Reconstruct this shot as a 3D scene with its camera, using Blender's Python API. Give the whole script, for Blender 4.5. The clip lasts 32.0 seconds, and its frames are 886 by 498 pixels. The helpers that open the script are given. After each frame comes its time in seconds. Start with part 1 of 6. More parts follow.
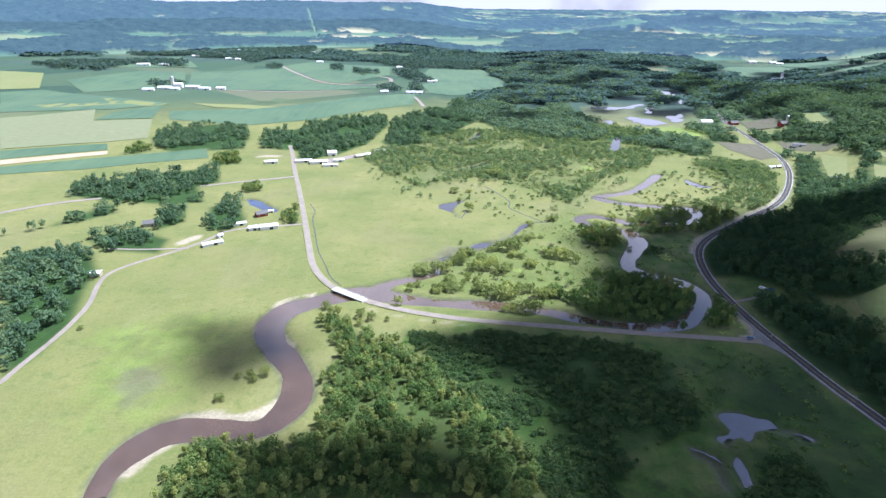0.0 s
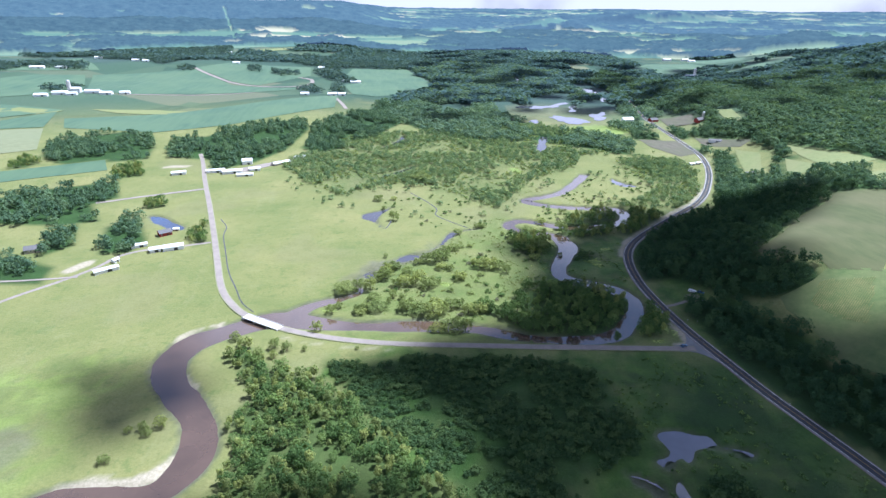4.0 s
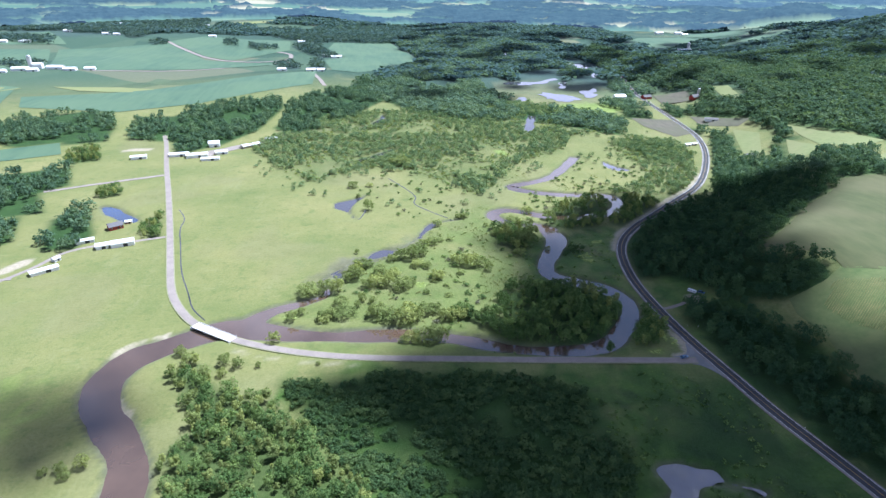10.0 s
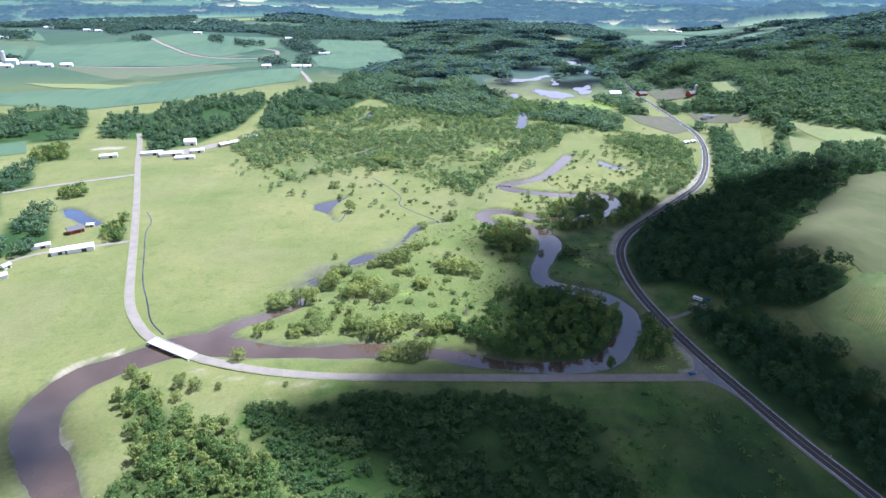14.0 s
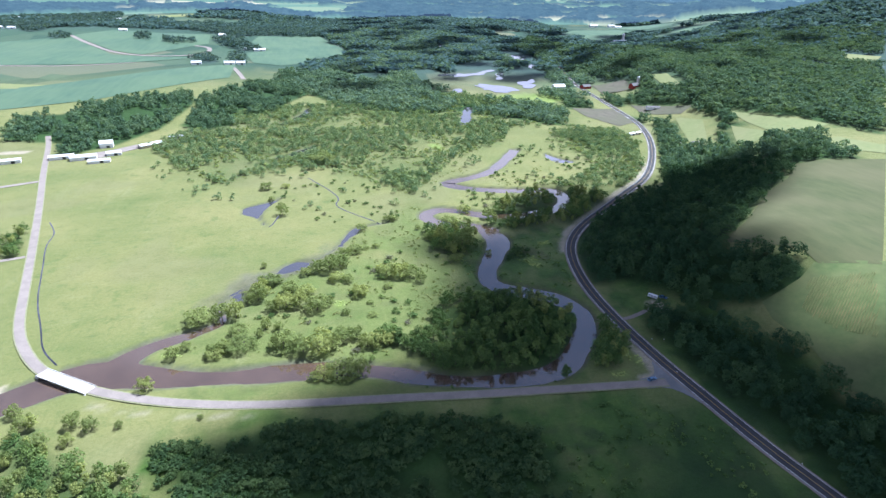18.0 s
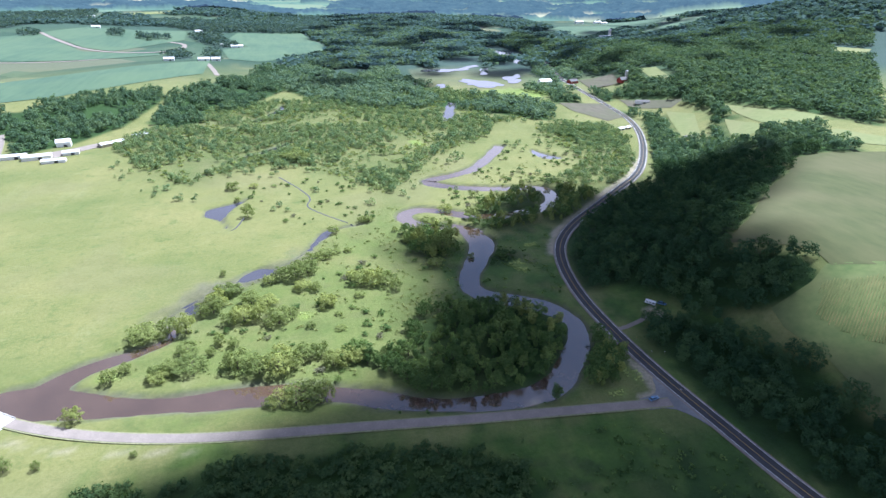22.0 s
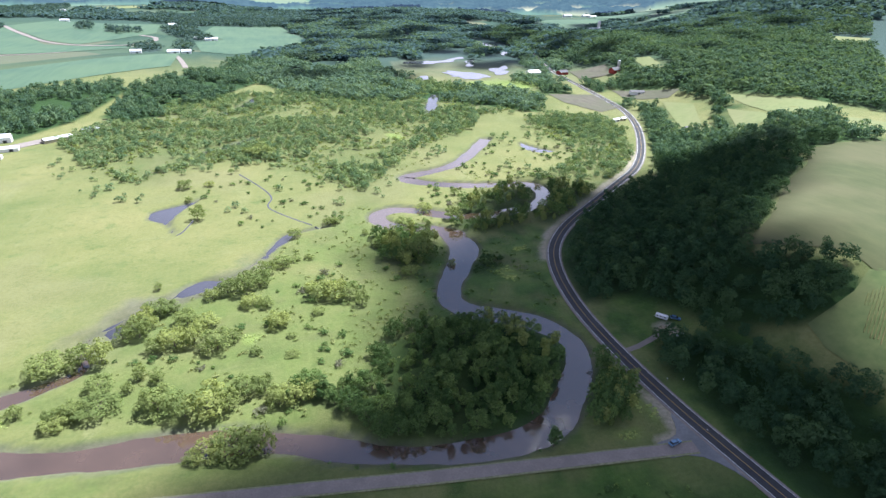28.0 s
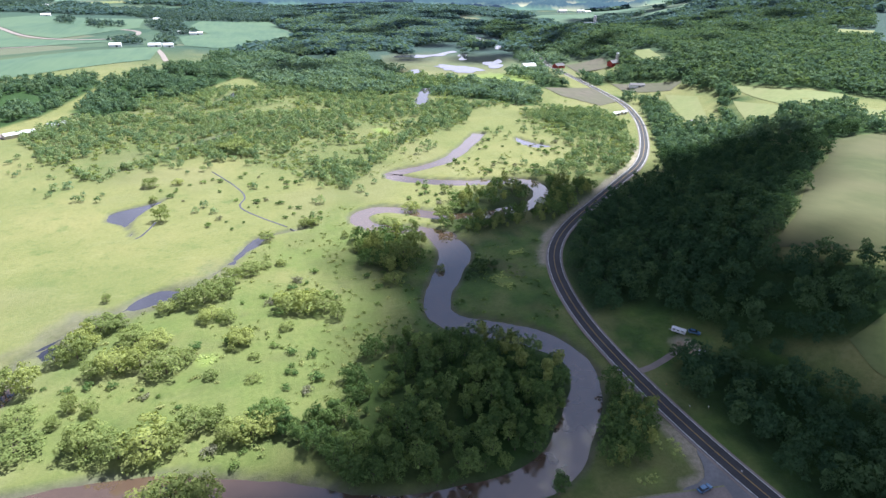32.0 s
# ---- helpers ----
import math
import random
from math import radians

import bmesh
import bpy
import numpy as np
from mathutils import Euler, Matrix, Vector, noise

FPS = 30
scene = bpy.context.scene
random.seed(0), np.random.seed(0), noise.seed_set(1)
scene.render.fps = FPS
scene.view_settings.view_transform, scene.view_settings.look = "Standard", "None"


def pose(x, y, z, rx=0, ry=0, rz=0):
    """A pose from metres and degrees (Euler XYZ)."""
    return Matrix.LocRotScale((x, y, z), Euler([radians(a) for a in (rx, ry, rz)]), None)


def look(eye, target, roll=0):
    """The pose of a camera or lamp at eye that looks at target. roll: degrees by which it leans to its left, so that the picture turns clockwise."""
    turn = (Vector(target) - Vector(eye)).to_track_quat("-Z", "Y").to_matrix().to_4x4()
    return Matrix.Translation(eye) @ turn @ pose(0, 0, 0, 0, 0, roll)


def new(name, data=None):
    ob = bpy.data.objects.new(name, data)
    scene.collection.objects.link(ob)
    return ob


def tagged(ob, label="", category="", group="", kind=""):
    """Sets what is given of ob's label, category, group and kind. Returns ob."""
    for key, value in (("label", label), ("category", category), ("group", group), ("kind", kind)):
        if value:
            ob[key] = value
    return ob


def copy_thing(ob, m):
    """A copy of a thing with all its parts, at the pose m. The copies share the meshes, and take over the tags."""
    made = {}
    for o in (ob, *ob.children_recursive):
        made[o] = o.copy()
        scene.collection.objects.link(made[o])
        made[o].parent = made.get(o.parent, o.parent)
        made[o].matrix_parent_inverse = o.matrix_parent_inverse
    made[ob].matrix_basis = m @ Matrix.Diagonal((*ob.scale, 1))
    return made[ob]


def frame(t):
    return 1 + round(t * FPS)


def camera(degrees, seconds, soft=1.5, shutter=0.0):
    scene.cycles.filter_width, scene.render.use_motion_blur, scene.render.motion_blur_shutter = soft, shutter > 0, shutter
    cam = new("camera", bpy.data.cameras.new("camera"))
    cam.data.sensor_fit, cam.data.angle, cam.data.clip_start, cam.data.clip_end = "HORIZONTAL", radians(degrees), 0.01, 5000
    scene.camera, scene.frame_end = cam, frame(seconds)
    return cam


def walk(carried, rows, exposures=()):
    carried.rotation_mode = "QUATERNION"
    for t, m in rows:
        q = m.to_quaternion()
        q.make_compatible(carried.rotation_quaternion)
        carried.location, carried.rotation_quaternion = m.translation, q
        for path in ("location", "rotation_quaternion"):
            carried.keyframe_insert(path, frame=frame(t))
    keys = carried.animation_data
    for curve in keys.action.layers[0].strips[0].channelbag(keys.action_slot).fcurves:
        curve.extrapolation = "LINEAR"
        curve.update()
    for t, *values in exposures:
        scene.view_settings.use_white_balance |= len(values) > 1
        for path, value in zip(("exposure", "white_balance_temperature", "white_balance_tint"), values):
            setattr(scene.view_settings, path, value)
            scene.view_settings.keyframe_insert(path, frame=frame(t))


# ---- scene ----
cam = camera(75.0, 32.0, soft=1.45)
PATH = [
    (0, (-4.82, -31.56, 202.98), (-6.82, 60.5, 163.98), 0.3),
    (0.5, (-1.95, -27.27, 202.56), (-2.0, 64.81, 163.57), 0.3),
    (1, (-2.37, -23.2, 202.81), (1.38, 68.79, 163.77), 0.4),
    (1.5, (-1.42, -19.04, 202.6), (4.98, 72.8, 163.55), 0.5),
    (2, (-0.58, -15.28, 202.63), (6.97, 76.5, 163.64), 0.5),
    (2.5, (0.62, -11.29, 202.77), (8.77, 80.43, 163.76), 0.5),
    (4.5, (5.81, 3.74, 202.9), (15.21, 95.23, 163.65), 0.5),
    (5, (7.15, 7.53, 202.55), (16.65, 98.51, 162.16), 0.5),
    (5.5, (7.95, 11.08, 202.62), (17.6, 101.37, 160.73), 0.5),
    (6, (9.19, 14.8, 202.87), (18.94, 104.63, 160.03), 0.6),
    (7, (11.67, 22.18, 202.57), (21.67, 111.97, 159.7), 0.6),
    (8, (14.23, 29.79, 201.72), (24.48, 119.56, 158.86), 0.6),
    (9, (16.93, 37.23, 200.5), (27.43, 127.0, 157.71), 0.6),
    (10, (19.53, 44.55, 199.24), (30.28, 134.26, 156.39), 0.6),
    (11, (22.12, 52.01, 197.41), (33.12, 141.71, 154.61), 0.6),
    (12, (24.67, 59.36, 194.57), (35.97, 149.0, 151.7), 0.7),
    (13, (27.23, 66.97, 191.48), (38.88, 156.55, 148.59), 0.7),
    (13.5, (28.12, 71.27, 189.56), (39.92, 160.85, 146.72), 0.7),
    (15.5, (33.76, 85.01, 184.57), (46.51, 174.41, 141.62), 0.7),
    (16, (36.18, 88.53, 183.04), (50.88, 177.63, 140.09), 0.7),
    (16.5, (37.51, 91.93, 181.73), (54.56, 180.62, 138.79), 0.7),
    (17, (37.99, 95.56, 180.47), (56.49, 183.95, 137.52), 0.9),
    (17.5, (40.01, 99.41, 178.81), (59.31, 187.63, 135.85), 0.8),
    (18, (41.03, 102.91, 177.32), (61.03, 190.97, 134.36), 0.9),
    (19, (44.19, 110.22, 174.65), (64.73, 198.14, 131.66), 0.9),
    (20, (47.5, 117.92, 171.52), (68.64, 205.7, 128.53), 0.8),
    (21, (50.89, 124.94, 168.66), (72.44, 212.57, 125.57), 0.8),
    (22, (54.34, 132.14, 165.28), (76.29, 219.71, 122.27), 0.8),
    (23, (57.17, 139.44, 162.65), (79.47, 226.88, 119.56), 0.8),
    (24, (60.49, 146.75, 159.6), (83.14, 234.1, 116.5), 0.8),
    (25, (63.52, 154.24, 156.5), (86.46, 241.5, 113.37), 0.8),
    (25.5, (65.51, 158.11, 154.95), (88.51, 245.34, 111.81), 0.7),
    (27.5, (71.85, 172.84, 148.87), (95.35, 259.89, 105.62), 0.7),
    (28, (73.24, 176.2, 147.29), (96.88, 263.22, 104.06), 0.7),
    (29, (76.41, 183.57, 144.19), (100.26, 270.5, 100.9), 0.7),
    (30, (79.15, 191.23, 141.22), (103.25, 278.09, 97.92), 0.7),
    (31, (82.2, 198.71, 138.08), (106.51, 285.48, 94.72), 0.7),
    (32, (85.11, 206.08, 135.21), (109.56, 292.77, 91.77), 0.7),
]
walk(cam, [(t, look(eye, target, roll)) for t, eye, target, roll in PATH], [(0, 0.90, 5450, 12), (4, 0.89, 5230, 12), (16, 0.92, 5250, 12), (24, 0.98, 5400, 12), (32, 1.06, 5750, 12)])

# ---- light: a high summer sun ahead to the right, broken cloud ----
SUN = Vector((0.42, 0.20, 0.89)).normalized()
world = bpy.data.worlds.new("sky")
scene.world = world
world.use_nodes = True
wn = world.node_tree
sky = wn.nodes.new("ShaderNodeTexSky")
sky.sky_type = "NISHITA"
sky.sun_disc = False
sky.sun_elevation = math.asin(SUN.z)
sky.sun_rotation = math.atan2(SUN.x, SUN.y)
sky.air_density, sky.dust_density, sky.altitude = 1.0, 1.5, 250
wn.nodes["Background"].inputs["Strength"].default_value = 0.049
# broken fair-weather cloud, closing up towards the horizon
way = wn.nodes.new("ShaderNodeTexCoord").outputs["Generated"]
puffs = wn.nodes.new("ShaderNodeTexNoise")
puffs.inputs["Scale"].default_value, puffs.inputs["Detail"].default_value = 3.2, 7.0
wn.links.new(way, puffs.inputs["Vector"])
up = wn.nodes.new("ShaderNodeSeparateXYZ")
wn.links.new(way, up.inputs[0])
lower = wn.nodes.new("ShaderNodeMapRange")
for n, v in enumerate((0.40, 0.72, 0.16, -0.24)):
    lower.inputs[n + 1].default_value = v
wn.links.new(up.outputs["Z"], lower.inputs[0])
total = wn.nodes.new("ShaderNodeMath")
wn.links.new(puffs.outputs["Fac"], total.inputs[0])
wn.links.new(lower.outputs[0], total.inputs[1])
cover = wn.nodes.new("ShaderNodeMapRange")
cover.interpolation_type = "SMOOTHSTEP"
for n, v in enumerate((0.46, 0.66, 0.0, 0.9)):
    cover.inputs[n + 1].default_value = v
wn.links.new(total.outputs[0], cover.inputs[0])
blend = wn.nodes.new("ShaderNodeMix")
blend.data_type = "RGBA"
blend.inputs[7].default_value = (11.9, 11.6, 13.4, 1)
wn.links.new(cover.outputs[0], blend.inputs[0])
wn.links.new(sky.outputs["Color"], blend.inputs[6])
wn.links.new(blend.outputs[2], wn.nodes["Background"].inputs["Color"])
sun_data = bpy.data.lights.new("sun", "SUN")
sun_data.energy, sun_data.angle, sun_data.color = 5.4, radians(0.9), (1.0, 0.965, 0.90)
sun = new("sun", sun_data)
sun.matrix_world = look(SUN * 900, (0, 0, 0))


# ---- materials ----
def material(name, rough=0.9, metal=0.0, spec=0.3):
    m = bpy.data.materials.new(name)
    m.use_nodes = True
    b = m.node_tree.nodes["Principled BSDF"]
    b.inputs["Roughness"].default_value, b.inputs["Metallic"].default_value = rough, metal
    b.inputs["Specular IOR Level"].default_value = spec
    return m, m.node_tree, b


def node(tree, kind, **sets):
    n = tree.nodes.new(kind)
    for key, value in sets.items():
        n.inputs[key.replace("_", " ")].default_value = value
    return n


def noise_of(tree, scale, detail=4.0, rough=0.6, stretch=None, at="Position"):
    """A noise over world metres; scale is in waves a metre."""
    n = node(tree, "ShaderNodeTexNoise", Scale=scale, Detail=detail, Roughness=rough)
    src = tree.nodes.new("ShaderNodeNewGeometry").outputs["Position"]
    if stretch:
        mp = tree.nodes.new("ShaderNodeMapping")
        mp.inputs["Scale"].default_value = stretch[:3]
        mp.inputs["Rotation"].default_value = (0, 0, stretch[3] if len(stretch) > 3 else 0)
        tree.links.new(src, mp.inputs["Vector"])
        src = mp.outputs["Vector"]
    tree.links.new(src, n.inputs["Vector"])
    return n.outputs["Fac"]


def ramp(tree, fac, stops):
    r = tree.nodes.new("ShaderNodeValToRGB")
    while len(r.color_ramp.elements) < len(stops):
        r.color_ramp.elements.new(0.5)
    for e, (p, c) in zip(r.color_ramp.elements, stops):
        e.position, e.color = p, (*c, 1)
    tree.links.new(fac, r.inputs["Fac"])
    return r.outputs["Color"]


def mix(tree, fac, a, b, mode="MIX"):
    m = tree.nodes.new("ShaderNodeMix")
    m.data_type, m.blend_type = "RGBA", mode
    for key, value in ((0, fac), (6, a), (7, b)):
        if isinstance(value, (int, float)):
            m.inputs[key].default_value = value
        elif isinstance(value, tuple):
            m.inputs[key].default_value = (*value, 1)
        else:
            tree.links.new(value, m.inputs[key])
    return m.outputs[2]


def span(tree, fac, a, b, c=0.0, d=1.0):
    m = tree.nodes.new("ShaderNodeMapRange")
    m.interpolation_type = "SMOOTHSTEP"
    for n, v in enumerate((a, b, c, d)):
        m.inputs[n + 1].default_value = v
    tree.links.new(fac, m.inputs[0])
    return m.outputs[0]


def relief(tree, bsdf, height_out, strength=0.4, distance=0.3):
    bump = node(tree, "ShaderNodeBump", Strength=strength, Distance=distance)
    tree.links.new(height_out, bump.inputs["Height"])
    tree.links.new(bump.outputs["Normal"], bsdf.inputs["Normal"])


def attribute(tree, name):
    a = tree.nodes.new("ShaderNodeAttribute")
    a.attribute_name = name
    return a.outputs["Fac"]


def simple(name, dark, light, scale=0.8, rough=0.9, metal=0.0, spec=0.3, bump=0.2, stretch=None, big=None, sheen=0.0):
    m, t, b = material(name, rough, metal, spec)
    fine = noise_of(t, scale, 6, 0.65, stretch)
    col = ramp(t, fine, [(0.3, dark), (0.7, light)])
    if big:
        col = mix(t, span(t, noise_of(t, scale / 14, 3, 0.6), 0.35, 0.65, 0, 0.6), col, big)
    t.links.new(col, b.inputs["Base Color"])
    if bump:
        relief(t, b, fine, bump, 0.1 / max(scale, 0.05))
    if sheen:
        b.inputs["Sheen Weight"].default_value, b.inputs["Sheen Roughness"].default_value = sheen, 0.5
        b.inputs["Sheen Tint"].default_value = (0.8, 0.9, 1.0, 1)
    return m


def ground_material():
    m, t, b = material("meadow", 0.95, 0, 0.15)
    big = noise_of(t, 0.012, 5, 0.62)
    mid = noise_of(t, 0.055, 6, 0.68)
    streak = noise_of(t, 0.05, 5, 0.7, (1.0, 0.22, 1, 0.35))
    fine = noise_of(t, 0.55, 9, 0.8)
    col = ramp(t, big, [(0.28, (0.190, 0.214, 0.072)), (0.5, (0.258, 0.256, 0.096)), (0.72, (0.330, 0.296, 0.124))])
    col = mix(t, span(t, mid, 0.54, 0.72, 0, 0.6), col, (0.125, 0.180, 0.052))
    col = mix(t, span(t, streak, 0.55, 0.75, 0, 0.55), col, (0.32, 0.305, 0.150))
    tuft = noise_of(t, 0.16, 5, 0.7)
    col = mix(t, span(t, tuft, 0.50, 0.70, 0, 0.42), col, (0.120, 0.160, 0.052))
    wisp = noise_of(t, 0.11, 6, 0.72, (0.35, 1.0, 1, -0.5))
    col = mix(t, span(t, wisp, 0.54, 0.72, 0, 0.38), col, (0.36, 0.34, 0.17))
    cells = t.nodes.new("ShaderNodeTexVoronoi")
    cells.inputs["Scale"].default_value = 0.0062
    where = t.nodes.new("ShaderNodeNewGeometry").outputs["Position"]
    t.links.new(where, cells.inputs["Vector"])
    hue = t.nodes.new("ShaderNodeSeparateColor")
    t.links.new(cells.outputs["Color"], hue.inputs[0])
    # Plots of the distant land, their greens blued to imitate haze
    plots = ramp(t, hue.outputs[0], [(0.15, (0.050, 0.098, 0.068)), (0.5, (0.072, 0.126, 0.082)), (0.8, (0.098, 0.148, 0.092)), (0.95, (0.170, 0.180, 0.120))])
    col = mix(t, attribute(t, "hazy_plots"), col, plots)
    dry = ramp(t, mid, [(0.3, (0.21, 0.20, 0.085)), (0.7, (0.33, 0.30, 0.15))])
    col = mix(t, attribute(t, "dry"), col, dry)
    lush = ramp(t, mid, [(0.30, (0.052, 0.102, 0.022)), (0.52, (0.100, 0.174, 0.034)), (0.72, (0.170, 0.236, 0.052))])
    lush = mix(t, span(t, noise_of(t, 0.028, 4, 0.6), 0.56, 0.64, 0, 0.7), lush, (0.050, 0.082, 0.028))
    col = mix(t, attribute(t, "lush"), col, lush)
    lime = ramp(t, mid, [(0.3, (0.20, 0.27, 0.055)), (0.7, (0.34, 0.39, 0.12))])
    col = mix(t, attribute(t, "lime"), col, lime)
    mud = ramp(t, mid, [(0.3, (0.13, 0.115, 0.082)), (0.7, (0.24, 0.22, 0.165))])
    col = mix(t, attribute(t, "mud"), col, mud)
    sand = ramp(t, fine, [(0.3, (0.44, 0.35, 0.27)), (0.7, (0.60, 0.50, 0.41))])
    col = mix(t, attribute(t, "sand"), col, sand)
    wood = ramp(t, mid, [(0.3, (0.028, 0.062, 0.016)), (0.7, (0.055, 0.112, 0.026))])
    # Beyond a kilometre the wood floor fades to a painted haze blue
    wood = mix(t, attribute(t, "hazy_plots"), wood, (0.070, 0.112, 0.100))
    # This mask also paints shade on the highway verge and the wet corner
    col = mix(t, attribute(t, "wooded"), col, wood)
    col = mix(t, span(t, fine, 0.25, 0.75, 0, 0.55), mix(t, 1.0, col, (0.52, 0.58, 0.50), "MULTIPLY"), col)
    t.links.new(col, b.inputs["Base Color"])
    relief(t, b, fine, 0.7, 0.5)
    b.inputs["Sheen Weight"].default_value, b.inputs["Sheen Roughness"].default_value = 0.06, 0.5
    b.inputs["Sheen Tint"].default_value = (0.9, 0.95, 1.0, 1)
    return m


def water_material(name, colour, ripple=0.25, rough=0.06, coat=1.0):
    m, t, b = material(name, rough, 0, 0.5)
    b.inputs["IOR"].default_value = 1.5
    b.inputs["Coat Weight"].default_value, b.inputs["Coat Roughness"].default_value, b.inputs["Coat IOR"].default_value = coat, 0.04, 2.3
    silt = noise_of(t, 0.03, 4, 0.6)
    t.links.new(ramp(t, silt, [(0.3, tuple(v * 0.75 for v in colour)), (0.7, tuple(v * 1.2 for v in colour))]), b.inputs["Base Color"])
    wave = noise_of(t, 1.3, 3, 0.6, (1, 1.6, 1))
    relief(t, b, wave, ripple, 0.06)
    return m


def leaf_material(name, dark, light, yellow, gloss=0.05, rough=0.85, vary=0.6):
    m, t, b = material(name, rough, 0, gloss)
    info = t.nodes.new("ShaderNodeObjectInfo").outputs["Random"]
    isle = t.nodes.new("ShaderNodeNewGeometry").outputs["Random Per Island"]
    col = mix(t, span(t, isle, 0, 1, 0.5 - vary / 2, 0.5 + vary / 2), dark, light)
    tint = t.nodes.new("ShaderNodeMath")
    tint.operation = "ADD"
    t.links.new(attribute(t, "tint"), tint.inputs[0])
    t.links.new(info, tint.inputs[1])
    wrap = t.nodes.new("ShaderNodeMath")
    wrap.operation = "FRACT"
    t.links.new(tint.outputs[0], wrap.inputs[0])
    col = mix(t, span(t, wrap.outputs[0], 0.45, 1.0, 0, 0.55), col, yellow)
    dim = mix(t, span(t, wrap.outputs[0], 0.0, 0.35, 0.45, 0.0), col, dark)
    t.links.new(dim, b.inputs["Base Color"])
    tr = node(t, "ShaderNodeBsdfTranslucent")
    t.links.new(mix(t, 1.0, dim, (1.9, 1.9, 1.0), "MULTIPLY"), tr.inputs["Color"])
    ms = node(t, "ShaderNodeMixShader", Fac=0.26)
    t.links.new(b.outputs[0], ms.inputs[1])
    t.links.new(tr.outputs[0], ms.inputs[2])
    t.links.new(ms.outputs[0], t.nodes["Material Output"].inputs["Surface"])
    return m


MEADOW = ground_material()
RIVER_WATER = water_material("silty river water", (0.105, 0.068, 0.048), 0.10, 0.05, 0.75)
POND_WATER = water_material("pond water", (0.030, 0.030, 0.042), 0.10, 0.05, 0.35)
# Base colour paled to paint the bright sky that these pools mirror
SKY_PALE_WATER = water_material("shallow pond water paled for sky reflection", (0.105, 0.100, 0.125), 0.10, 0.05, 0.6)
BLUE_WATER = water_material("deep pond water", (0.014, 0.040, 0.100), 0.12, 0.05, 0.2)
LEAF_TREE = leaf_material("broad leaves", (0.054, 0.100, 0.036), (0.138, 0.208, 0.068), (0.225, 0.292, 0.092), vary=0.75)
LEAF_SHRUB = leaf_material("shrub leaves", (0.046, 0.086, 0.038), (0.088, 0.142, 0.056), (0.135, 0.188, 0.068))
LEAF_WILLOW = leaf_material("willow leaves", (0.118, 0.160, 0.055), (0.245, 0.278, 0.094), (0.325, 0.348, 0.108))
LEAF_SCRUB = leaf_material("scrub leaves", (0.130, 0.185, 0.092), (0.209, 0.271, 0.128), (0.270, 0.325, 0.141), vary=0.5)
LEAF_GROVE = leaf_material("marsh tree leaves", (0.097, 0.155, 0.086), (0.160, 0.230, 0.116), (0.220, 0.284, 0.130), vary=0.5)
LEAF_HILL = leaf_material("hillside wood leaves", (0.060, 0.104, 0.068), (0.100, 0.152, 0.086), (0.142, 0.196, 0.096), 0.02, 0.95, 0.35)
# LEAF_WOOD is darkened for cloud shade; LEAF_LOT is its lighter, bluer sunlit copy
LEAF_WOOD = leaf_material("wood leaves", (0.032, 0.068, 0.036), (0.060, 0.108, 0.052), (0.094, 0.148, 0.062), 0.03, 0.9, 0.5)
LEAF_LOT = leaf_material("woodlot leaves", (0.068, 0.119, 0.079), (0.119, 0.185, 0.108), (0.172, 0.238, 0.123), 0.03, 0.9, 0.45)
LEAF_REED = leaf_material("pale reeds", (0.34, 0.40, 0.15), (0.46, 0.52, 0.22), (0.54, 0.55, 0.24))
# Leaves of the far woods: blue mixed into the greens to imitate haze
LEAF_FAR_HAZE = leaf_material("far wood leaves tinted for haze", (0.090, 0.145, 0.106), (0.140, 0.205, 0.129), (0.193, 0.258, 0.143), 0.02, 0.95, 0.35)
LEAF_LOT_HAZE = leaf_material("far woodlot leaves tinted for haze", (0.050, 0.086, 0.086), (0.076, 0.118, 0.104), (0.104, 0.150, 0.112), 0.02, 0.95, 0.3)
LEAF_DISTANT_HAZE = leaf_material("distant wood leaves tinted for haze", (0.060, 0.104, 0.108), (0.086, 0.138, 0.130), (0.114, 0.170, 0.138), 0.02, 0.95, 0.25)
LEAF_HERB = leaf_material("tall herbs", (0.150, 0.190, 0.062), (0.230, 0.262, 0.095), (0.300, 0.300, 0.130))
LEAF_DEAD = leaf_material("bare grey twigs", (0.13, 0.135, 0.085), (0.23, 0.225, 0.15), (0.24, 0.25, 0.14))
BARK = simple("bark", (0.06, 0.045, 0.032), (0.16, 0.13, 0.10), 3.0, 0.95)
ASPHALT = simple("new asphalt", (0.026, 0.027, 0.032), (0.050, 0.051, 0.057), 1.5, 0.85, spec=0.4, big=(0.060, 0.060, 0.064))
GRAVEL = simple("gravel road", (0.225, 0.190, 0.168), (0.315, 0.272, 0.245), 1.6, 0.95, big=(0.200, 0.172, 0.155))
OLD_ASPHALT = simple("old grey asphalt", (0.17, 0.17, 0.175), (0.25, 0.25, 0.255), 0.9, 0.9, big=(0.14, 0.14, 0.145))
DIRT = simple("bare dirt", (0.26, 0.19, 0.13), (0.40, 0.31, 0.22), 0.8, 0.95, big=(0.22, 0.19, 0.10))
GRASSY = simple("weedy verge", (0.16, 0.17, 0.08), (0.30, 0.29, 0.18), 0.9, 0.95)
CONCRETE = simple("pale concrete", (0.50, 0.48, 0.45), (0.66, 0.64, 0.61), 1.2, 0.85, big=(0.45, 0.43, 0.40))
PAINT_YELLOW = simple("yellow road paint", (0.26, 0.17, 0.05), (0.42, 0.28, 0.08), 2.0, 0.8, bump=0)
PAINT_WHITE = simple("white road paint", (0.62, 0.62, 0.60), (0.80, 0.80, 0.78), 2.0, 0.8, bump=0)
